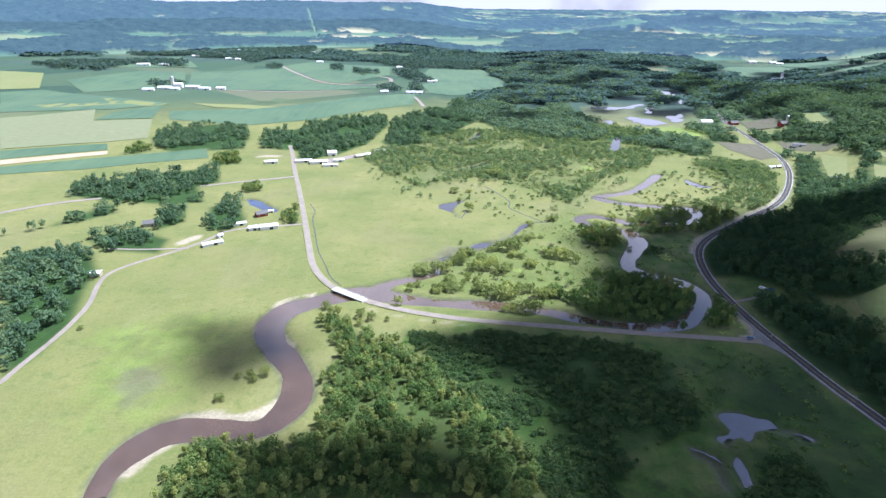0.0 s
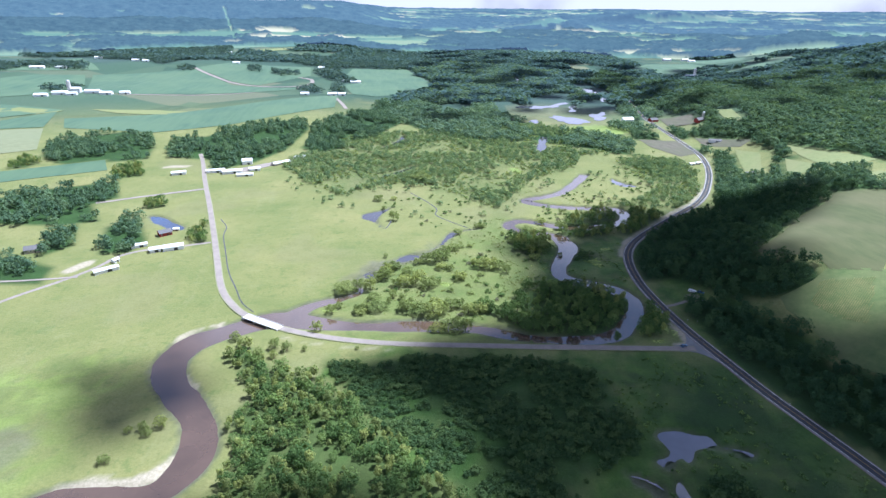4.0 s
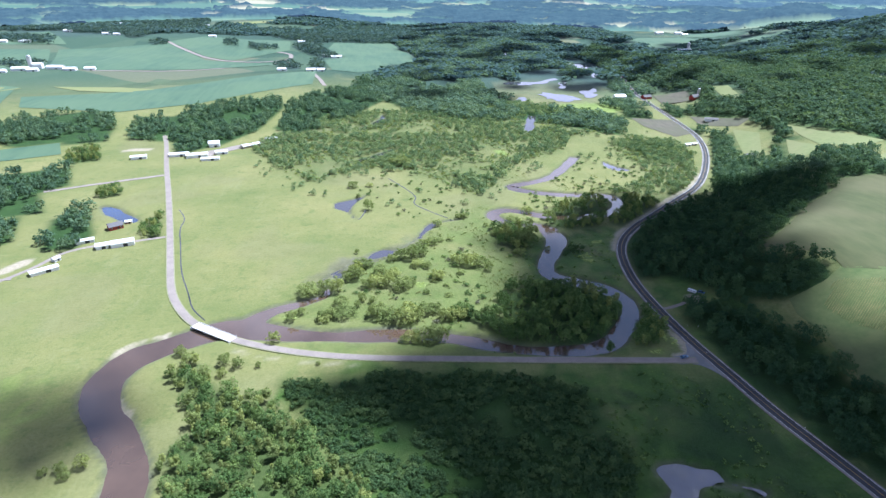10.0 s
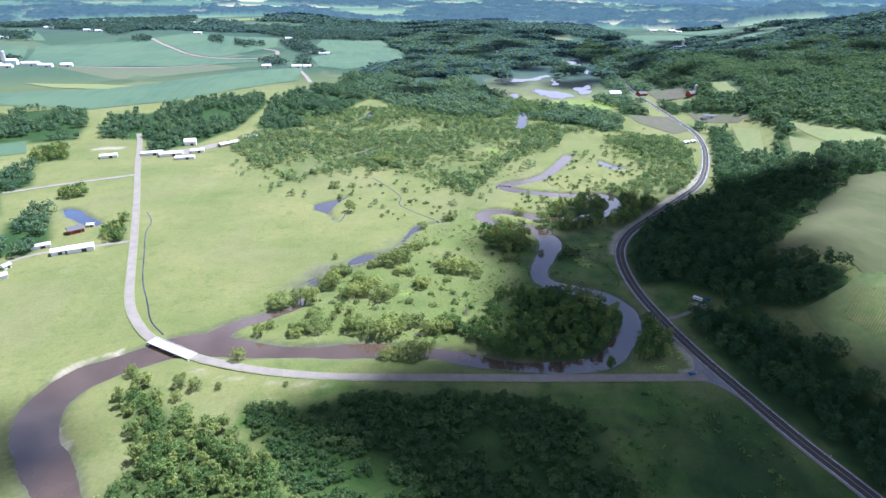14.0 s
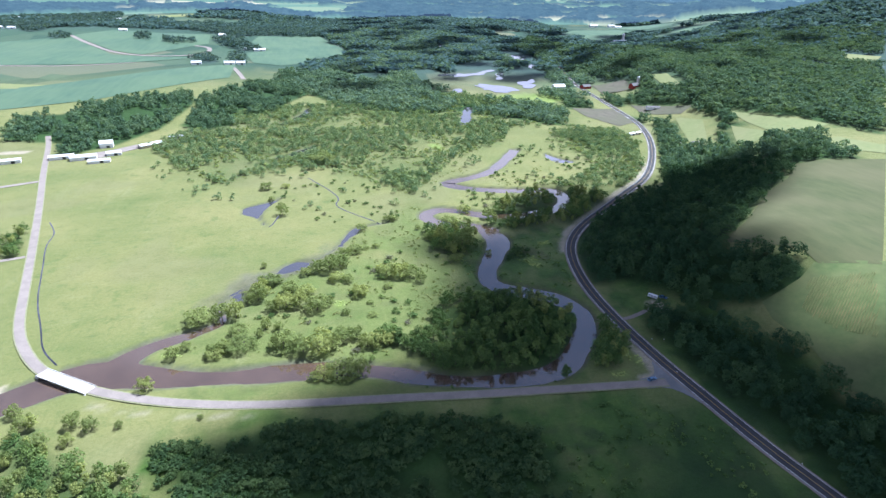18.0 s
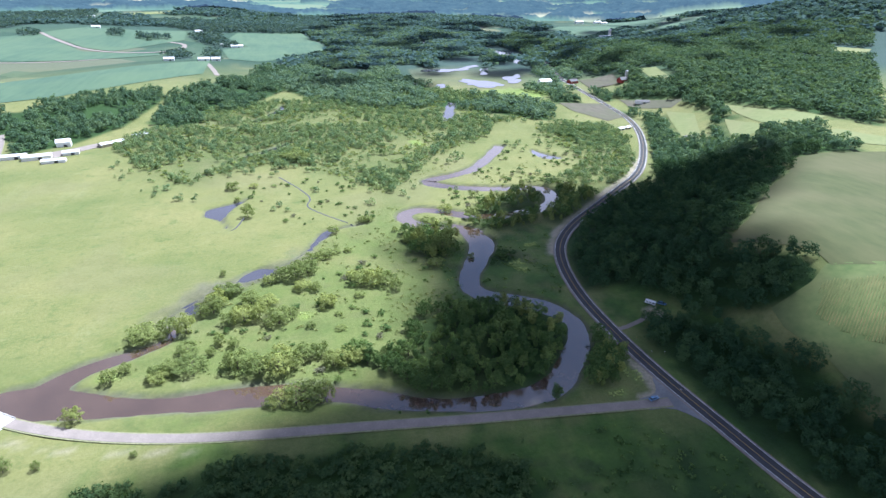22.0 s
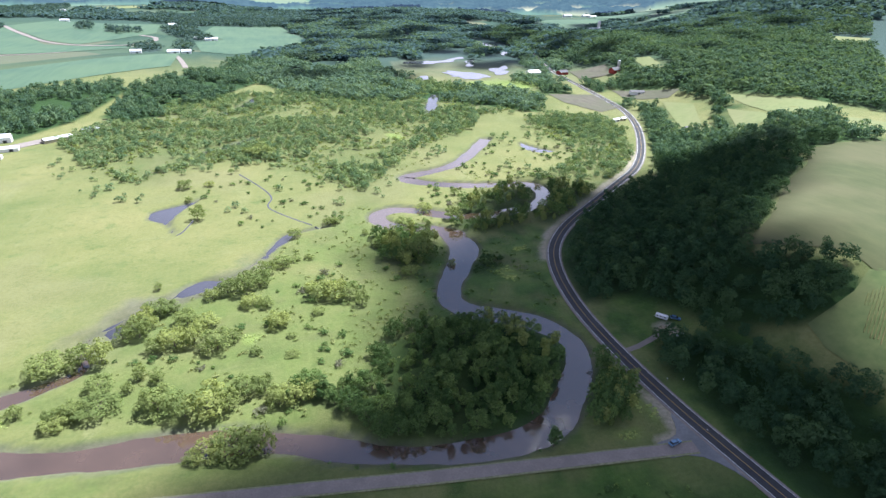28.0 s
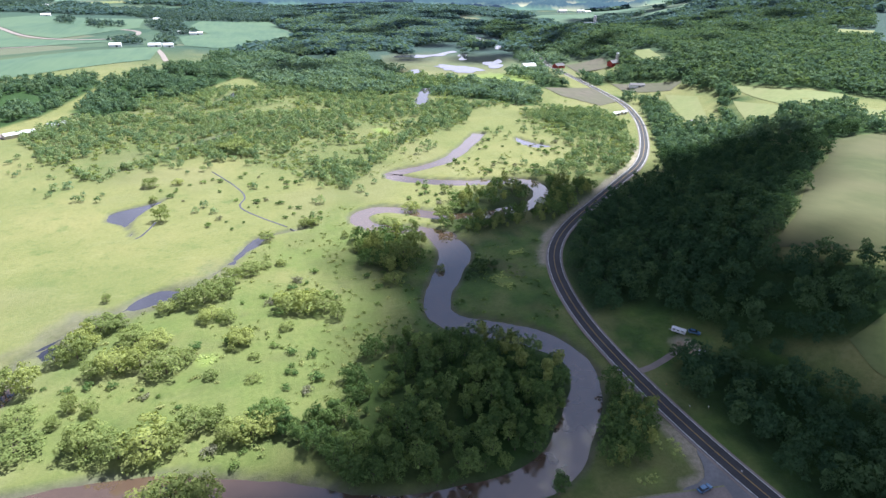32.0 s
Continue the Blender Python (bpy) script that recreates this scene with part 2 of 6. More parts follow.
WHITE_SIDING = simple("white siding", (0.66, 0.66, 0.65), (0.80, 0.80, 0.79), 0.9, 0.7, bump=0.1)
WHITE_METAL = simple("white roof sheet", (0.70, 0.71, 0.72), (0.82, 0.83, 0.84), 0.6, 0.45, 0.0, 0.5, 0.1)
GREY_ROOF = simple("grey shingle roof", (0.10, 0.10, 0.11), (0.19, 0.18, 0.18), 1.8, 0.9)
RED_WALL = simple("red barn boards", (0.22, 0.035, 0.030), (0.33, 0.06, 0.05), 1.2, 0.85)
TAN_WALL = simple("tan siding", (0.38, 0.33, 0.26), (0.48, 0.43, 0.35), 1.2, 0.85)
DARK_TRIM = simple("dark trim", (0.03, 0.03, 0.035), (0.07, 0.07, 0.08), 2.0, 0.6)
GLASS_DARK = simple("window glass", (0.02, 0.025, 0.03), (0.04, 0.045, 0.05), 1.0, 0.08, 0, 0.6, 0)
BLUE_PAINT = simple("blue car paint", (0.10, 0.20, 0.34), (0.16, 0.27, 0.42), 1.0, 0.25, 0.3, 0.6, 0)
GALVANISED = simple("galvanised steel", (0.42, 0.43, 0.45), (0.58, 0.59, 0.61), 3.0, 0.4, 0.8)
RUBBER = simple("tyre rubber", (0.015, 0.015, 0.016), (0.03, 0.03, 0.03), 5.0, 0.9)
TIMBER = simple("weathered timber", (0.13, 0.10, 0.075), (0.24, 0.20, 0.16), 4.0, 0.9)
CLOUD = simple("cloud", (0.80, 0.81, 0.83), (0.88, 0.88, 0.90), 0.02, 1.0, 0, 0.0, 0)
thin = node(CLOUD.node_tree, "ShaderNodeBsdfTranslucent", Color=(0.9, 0.9, 0.92, 1))
both = node(CLOUD.node_tree, "ShaderNodeMixShader", Fac=0.40)
CLOUD.node_tree.links.new(CLOUD.node_tree.nodes["Principled BSDF"].outputs[0], both.inputs[1])
CLOUD.node_tree.links.new(thin.outputs[0], both.inputs[2])
CLOUD.node_tree.links.new(both.outputs[0], CLOUD.node_tree.nodes["Material Output"].inputs["Surface"])


def distance_material(name, haze_glow):
    """Far woods and small plots; an even blue emission stands in for the haze."""
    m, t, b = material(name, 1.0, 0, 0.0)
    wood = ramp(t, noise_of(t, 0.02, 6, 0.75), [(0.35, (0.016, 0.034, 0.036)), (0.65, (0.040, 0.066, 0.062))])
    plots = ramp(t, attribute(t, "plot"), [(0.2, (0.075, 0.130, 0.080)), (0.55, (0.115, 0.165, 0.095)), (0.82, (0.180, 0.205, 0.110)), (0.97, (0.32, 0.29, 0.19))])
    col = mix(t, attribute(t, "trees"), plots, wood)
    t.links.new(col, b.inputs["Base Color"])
    b.inputs["Emission Color"].default_value, b.inputs["Emission Strength"].default_value = (0.30, 0.46, 0.74, 1), haze_glow
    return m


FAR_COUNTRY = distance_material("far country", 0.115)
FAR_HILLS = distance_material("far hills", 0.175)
CORN = simple("thin corn rows", (0.10, 0.15, 0.045), (0.26, 0.20, 0.09), 0.10, 0.95, bump=0, big=(0.16, 0.19, 0.06))
FIELD_LOOK = {
    # Crop greens hold added blue for the haze over the outlying fields
    "crop": simple("green crop", (0.044, 0.092, 0.056), (0.084, 0.140, 0.078), 0.10, 0.9, stretch=(1, 0.12, 1, 0.9), big=(0.100, 0.154, 0.080), sheen=0.05),
    "bare": simple("bare strip", (0.34, 0.27, 0.19), (0.45, 0.37, 0.27), 0.3, 0.95, big=(0.30, 0.26, 0.16), sheen=0.05),
    # Darkened throughout to stand in for thin cloud shade on the right-hand field
    "stubble": simple("cut hayfield", (0.058, 0.074, 0.026), (0.088, 0.098, 0.038), 0.16, 0.95, stretch=(1, 0.3, 1, 0.5), big=(0.126, 0.118, 0.058)),
    "pasture": simple("grazed pasture", (0.150, 0.165, 0.085), (0.200, 0.210, 0.115), 0.12, 0.95, big=(0.17, 0.19, 0.10), sheen=0.05),
    "hay": simple("pale hayfield", (0.140, 0.170, 0.058), (0.195, 0.215, 0.080), 0.2, 0.95, big=(0.20, 0.20, 0.085), sheen=0.05),
    "hay2": simple("rough pasture", (0.066, 0.105, 0.028), (0.118, 0.150, 0.048), 0.2, 0.95, big=(0.15, 0.145, 0.062), sheen=0.05),
    "brown": simple("tilled field", (0.085, 0.078, 0.056), (0.135, 0.122, 0.090), 0.3, 0.95, stretch=(1, 0.2, 1, 0.4), big=(0.095, 0.105, 0.055)),
}
FIELD_TEXT = {
    "crop": "green row crop field on gentle slopes", "bare": "bare tan strip between crop fields", "stubble": "cut pale olive hayfield",
    "pasture": "pale grazed pasture on the slope", "hay": "pale yellow-green hayfield among the woods", "hay2": "rough green pasture beside the woods",
    "brown": "brown tilled field beside the highway",
}


# ---- plan: metres ----
EDGE = [(285, -60), (255, 80), (232, 190), (220, 252), (213, 282), (207, 314), (203, 352), (202, 393), (208, 431), (221, 461), (248, 491), (283, 523), (350, 581), (384, 626), (430, 703), (457, 767), (482, 907), (496, 1008), (517, 1148), (600, 1500), (760, 2600), (1000, 5600)]
HIGHWAY = [(283, -60), (253, 80), (234, 175), (222, 225), (215, 252), (209.5, 285), (203.5, 320), (200.5, 358), (200.5, 395), (207.5, 434), (219.5, 462.5), (243, 491), (282, 524), (319, 557), (351, 584), (385, 629), (429, 704), (456, 768), (469, 816), (483, 915), (495, 1008), (516, 1148), (587, 1371)]
RIVER = [(-164, 159, 12), (-167, 172, 13), (-163, 190, 19), (-152, 204, 20), (-134, 205, 21), (-116, 204, 16), (-102, 207, 16), (-93, 222, 20), (-93, 242, 19), (-102, 263, 16), (-118, 281, 19), (-129, 300, 20), (-132, 318, 21), (-124, 336, 23), (-108, 345, 19), (-92, 354, 20), (-76, 362, 24), (-60, 358, 21), (-45, 353, 17), (-23, 347, 11), (2, 345, 14), (34, 343, 15), (59, 338, 11), (79, 329, 13), (99, 321, 10), (120, 317, 10), (138, 317, 12), (156, 321, 14), (172, 338, 14), (183, 354, 12), (187, 371, 10), (178, 386, 15), (159, 400, 12), (144, 408, 14), (143, 426, 13), (158, 452, 15), (169, 473, 19), (163, 498, 14)]
RIVER_UP = [(169, 495), (156, 505), (142, 510), (128, 517), (122, 533), (131, 543), (148, 542), (164, 530), (180, 521), (197, 518), (218, 524), (234, 526), (250, 542), (255, 563), (247, 576), (229, 576), (209, 579), (186, 586), (167, 595), (156, 608), (165, 615), (186, 621), (207, 633), (227, 659), (246, 686), (259, 708)]
SLOUGH = [(-63, 369), (-54, 379), (-37, 386), (-15, 398), (-25, 415), (-18, 428), (-9, 437), (5, 450), (17, 456), (31, 464), (40, 472), (50, 485), (57, 500), (66, 518), (91, 524)]
OXBOW = [(-25, 568), (-23, 578), (-14, 582), (-5, 585), (4, 593), (8, 600), (6, 587), (1, 581), (-4, 570), (-5, 558), (-5, 549), (0, 529), (-4, 534), (-8, 546), (-16, 553), (-22, 558)]
POOL_A = [(5, 452), (12, 463), (23, 469), (31, 464), (34, 457), (23, 455), (17, 448), (11, 447)]
POOL_B = [(50, 485), (54, 505), (63, 519), (72, 524), (78, 522), (69, 511), (63, 502), (58, 493), (53, 481)]
POOL_C = [(-18, 421), (-19, 430), (-9, 437), (-6, 434), (-8, 418), (-11, 416)]
DITCH = [(-93, 371), (-105, 386), (-113, 408), (-127, 440), (-140, 486), (-152, 525), (-152, 545), (-165, 570)]
FOOT_TRACK = [(-67, 335), (-49, 327), (-25, 320), (3, 314)]
CREEK = [(31, 644), (46, 614), (58, 583), (52, 568), (59, 554), (74, 535), (85, 522)]
CREEK2 = [(7, 552), (3, 532), (0, 529)]
FARW1 = [(-3, 717), (13, 726), (30, 751), (39, 760)]
FARW2 = [(-6, 874), (10, 883), (31, 936), (33, 960)]
FARW3 = [(233, 835), (250, 889), (268, 942)]
PALE = [(288, 697), (295, 667), (312, 652), (292, 648), (283, 670)]
POND = [(139, 225), (145, 227), (152, 226), (158, 223), (165, 220), (166, 216), (170, 212), (177, 210), (182, 206), (174, 203), (172, 209), (164, 212), (159, 214), (150, 211), (147, 204), (145, 204), (145, 209), (140, 208), (134, 200), (134, 204), (130, 205), (131, 208), (135, 207), (141, 211), (141, 214), (139, 220)]
BOG = [(175, 270), (188, 274), (188, 258), (187, 242), (193, 231), (186, 219), (167, 217), (153, 231), (151, 237), (165, 242), (173, 246), (177, 260)]
POND2 = [(135, 196), (136, 187), (135, 175), (130, 172), (130, 181)]
POND3 = [(111, 201), (119, 196), (127, 190), (122, 167), (121, 171), (123, 186), (114, 196)]
MUD = [(-203, 253), (-191, 260), (-176, 257), (-169, 242), (-179, 232), (-179, 217), (-193, 220), (-190, 236)]
LPOND = [(-246, 591), (-229, 586), (-210, 566), (-196, 556), (-193, 541), (-210, 548), (-229, 566)]
M1 = [(320, 1143), (356, 1133), (389, 1098), (388, 1047), (342, 1013), (319, 1077)]
M2 = [(408, 1129), (468, 1204), (428, 1077), (397, 1058)]
M3 = [(400, 1251), (429, 1260), (393, 1160), (375, 1153)]
M4 = [(266, 1244), (317, 1254), (349, 1234), (421, 1315), (421, 1283), (339, 1198), (271, 1208)]
MARSH = [(249, 1298), (459, 1437), (518, 1266), (428, 1047), (352, 992), (292, 1038), (229, 1152)]
MARSH_UP = [(485, 1632), (562, 1611), (566, 1370), (490, 1355)]
FAR_HOUSES = [(-172, 1338, 18, 9, 4), (-112, 1344, 20, 10, 4), (-92, 1352, 16, 9, 4), (-72, 1606, 26, 11, 4), (-103, 1628, 16, 10, 4), (-980, 2212, 26, 12, 5), (-780, 2010, 22, 10, 4), (-742, 1990, 18, 10, 4), (-570, 2340, 24, 12, 5), (-470, 2010, 22, 10, 4), (-188, 1890, 20, 10, 4), (1120, 2300, 30, 16, 7), (1190, 2290, 26, 14, 6), (1170, 2200, 24, 12, 5), (610, 1440, 22, 12, 5)]
M5 = [(508, 1560), (565, 1468), (552, 1410), (508, 1426), (495, 1494)]
M6 = [(386, 1767), (422, 1813), (382, 1610), (357, 1597)]
M7 = [(511, 1354), (536, 1381), (503, 1287), (488, 1279)]
M8 = [(273, 1075), (291, 1093), (280, 1036), (269, 1036)]
ROAD = [(-260, 842), (-246, 803), (-220, 714), (-187, 613), (-158, 519), (-140, 459), (-125, 409), (-111, 383), (-96, 364), (-73, 348), (-51, 337), (-26, 328), (8, 320), (62, 314), (108, 308), (149, 303.8), (198, 298.6)]
TRACK = [(-267, 239), (-267, 269), (-266, 296), (-270, 335), (-286, 372), (-286, 393), (-269, 416), (-246, 441), (-234, 463), (-230, 481), (-213, 493), (-186, 498), (-158, 507)]
TRACK2 = [(-316, 437), (-275, 437), (-243, 440)]
ROADW = [(-473, 519), (-454, 542), (-430, 562), (-401, 577)]
ROADE = [(-312, 631), (-267, 652), (-210, 676)]
LANE = [(203, 355.5), (209, 356), (217, 359), (224, 362), (231, 363)]
FROAD = [(-560, 1873), (-462, 1699), (-381, 1561), (-297, 1513), (-222, 1509), (-183, 1555), (-187, 1651), (-229, 1679)]
FROAD2 = [(-544, 1326), (-414, 1352), (-293, 1415), (-178, 1507)]
FROAD3 = [(-109, 1327), (-89, 1255), (-73, 1183)]
HILL_CUT = [(197, 349), (196.5, 334), (197.5, 322), (198, 311), (195, 306), (189, 303.5)]
HILL_CUT_UP = [(207, 446), (216, 468), (238, 495), (277, 528), (314, 561), (346, 588), (378, 630)]
SANDBARS = [([(-148, 212), (-133, 216), (-118, 213), (-106, 217), (-100, 228)], 3.5), ([(-158, 172), (-153, 184), (-147, 192)], 3.0), ([(-108, 285), (-106, 272), (-117, 296)], 1.8), ([(-137, 335), (-128, 350), (-112, 356)], 1.2), (HILL_CUT, 2.6), (HILL_CUT_UP, 2.4), (FOOT_TRACK, 0.6), ([(-255, 452), (-247, 470)], 5.0), ([(-285, 775), (-262, 780)], 5.0), ([(231, 366), (232, 359)], 3.0)]
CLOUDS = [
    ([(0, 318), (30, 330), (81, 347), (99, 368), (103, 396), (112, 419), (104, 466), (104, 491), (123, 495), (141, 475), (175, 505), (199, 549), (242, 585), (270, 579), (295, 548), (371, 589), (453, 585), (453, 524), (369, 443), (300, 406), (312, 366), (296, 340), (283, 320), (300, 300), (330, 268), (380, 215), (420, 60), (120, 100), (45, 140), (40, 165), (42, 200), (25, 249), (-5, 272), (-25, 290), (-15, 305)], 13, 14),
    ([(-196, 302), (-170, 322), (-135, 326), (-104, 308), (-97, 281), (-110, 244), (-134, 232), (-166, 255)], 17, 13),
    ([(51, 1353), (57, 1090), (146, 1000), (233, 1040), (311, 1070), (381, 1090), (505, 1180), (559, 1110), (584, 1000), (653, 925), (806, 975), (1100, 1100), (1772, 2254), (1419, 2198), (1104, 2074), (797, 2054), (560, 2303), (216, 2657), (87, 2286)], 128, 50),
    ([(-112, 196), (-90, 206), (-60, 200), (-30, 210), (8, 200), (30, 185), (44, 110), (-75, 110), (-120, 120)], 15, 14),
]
FIELDS = [
    ('lush', [(70, 325), (190, 305), (198, 400), (212, 450), (240, 500), (180, 480), (125, 470), (108, 400)]),
    ('lush', [(207, 300), (222, 230), (262, 200), (262, 340), (252, 400), (215, 410)]),
    ('lush', [(-40, 331), (20, 326), (150, 309), (150, 314), (60, 332), (0, 338)]),
    ('lime', [(174, 439), (183, 443), (186, 432), (181, 426), (175, 432)]),
    ('lime', [(195, 465), (203, 466), (201, 460), (194, 460)]),
    ('lime', [(190, 331), (193, 328), (189, 318), (187, 322)]),
    ('lime', [(194, 323), (197, 321), (194, 312), (191, 315)]),
    ('lime', [(173, 313), (183, 311), (181, 307), (172, 309)]),
    ('lime', [(-45, 370), (-36, 372), (-34, 367), (-42, 366)]),
    ('lime', [(42, 407), (49, 407), (50, 400), (45, 400)]),
    ('crop', [(-569, 649), (-591, 679), (-375, 807), (-354, 762), (-430, 722), (-485, 686)]),
    ('crop', [(-615, 713), (-644, 753), (-521, 805), (-504, 774)]),
    ('crop', [(-629, 959), (-636, 1029), (-589, 1128), (-545, 991)]),
    ('crop', [(-549, 1067), (-376, 1136), (-101, 1344), (-96, 1190), (-259, 1019), (-363, 962), (-512, 987)]),
    ('crop', [(-823, 998), (-1011, 1250), (-939, 1294), (-667, 1170), (-583, 1140), (-652, 1057)]),
    ('crop', [(-645, 1362), (-763, 1670), (-553, 1849), (-374, 1530), (-174, 1467), (-293, 1415), (-538, 1328)]),
    ('crop', [(-556, 1874), (-486, 2025), (-220, 1891), (-201, 1715), (-316, 1534), (-389, 1593)]),
    ('crop', [(-958, 1408), (-877, 1606), (-779, 1663), (-649, 1360), (-833, 1268)]),
    ('crop', [(-1229, 1788), (-1035, 2208), (-783, 1758), (-972, 1637), (-1058, 1545)]),
    ('crop', [(-96, 1958), (75, 2041), (102, 1822), (138, 1619), (114, 1503), (-16, 1363), (-70, 1379), (-100, 1545), (-50, 1627), (-105, 1782)]),
    ('crop', [(1120, 2120), (1190, 2270), (1440, 2130), (1480, 2040), (1286, 1984), (1152, 2009)]),
    ('crop', [(742, 1865), (950, 2105), (1113, 2079), (1095, 1971), (854, 1728), (890, 1923)]),
    ('crop', [(1063, 1783), (1327, 1859), (1229, 1713), (1018, 1674)]),
    ('hay', [(-544, 1157), (-433, 1168), (-355, 1141), (-381, 1116), (-487, 1129)]),
    ('hay', [(-897, 1096), (-781, 1125), (-657, 1129), (-744, 1068), (-860, 1047)]),
    ('bare', [(-597, 688), (-611, 708), (-501, 769), (-493, 754)]),
    ('pasture', [(-650, 761), (-785, 946), (-746, 976), (-680, 1050), (-626, 949), (-540, 982), (-481, 847), (-526, 814)]),
    ('stubble', [(445, 510), (522, 494), (341, 328), (317, 345), (321, 363), (295, 396), (321, 411), (378, 459), (412, 479)]),
    ('hay', [(-773, 1210), (-659, 1155), (-580, 1133), (-609, 1100), (-687, 1121)]),
    ('hay', [(-1030, 1277), (-1206, 1517), (-1063, 1483), (-961, 1308)]),
    ('hay', [(-514, 2464), (-364, 2563), (-366, 2489), (-478, 2397)]),
    ('hay', [(516, 795), (526, 751), (471, 658), (469, 691)]),
    ('hay', [(555, 745), (554, 676), (583, 617), (529, 592), (519, 631), (534, 685)]),
    ('hay', [(520, 690), (517, 643), (512, 616), (480, 608), (474, 616)]),
    ('hay', [(525, 562), (546, 570), (564, 533), (539, 509), (513, 530)]),
    ('hay', [(930, 1048), (946, 987), (898, 954), (888, 987)]),
    ('hay', [(1065, 1097), (1091, 1033), (1017, 982), (1000, 1013)]),
    ('hay', [(605, 1017), (619, 990), (592, 900), (582, 935)]),
    ('lime', [(-78, 1552), (124, 1643), (121, 1594), (-17, 1506)]),
    ('lime', [(286, 983), (370, 1042), (449, 1015), (421, 949), (337, 945)]),
    ('lime', [(168, 751), (184, 736), (178, 716), (167, 729)]),
    ('hay2', [(277, 336), (302, 340), (316, 347), (345, 330), (283, 246), (271, 269), (275, 301), (273, 322)]),
    ('brown', [(417, 908), (476, 890), (466, 808), (432, 790), (413, 851)]),
    ('brown', [(512, 907), (550, 811), (527, 800), (499, 851)]),
    ('brown', [(531, 1081), (576, 1046), (559, 985), (515, 1005)]),
    ('yard', [(208, 391), (237, 382), (248, 361), (229, 363), (204, 358)]),
    ('lush', [(-38, 312), (40, 312), (130, 305), (200, 294), (222, 225), (240, 150), (150, 140), (60, 150), (30, 190), (-10, 260)]),
    ('lush', [(-45, 372), (20, 352), (105, 332), (128, 400), (130, 480), (108, 540), (66, 505), (20, 450), (-40, 412)]),
    ('lush', [(56, 465), (72, 462), (74, 430), (62, 429), (57, 445)]),
    ('lush', [(-233, 304), (-186, 322), (-154, 322), (-147, 292), (-169, 266), (-194, 259), (-199, 230), (-211, 235), (-232, 277)]),
    ('lush', [(131, 295), (194, 296), (206, 278), (213, 244), (217, 207), (191, 169), (143, 167), (144, 197), (171, 201), (151, 232), (135, 247)]),
]
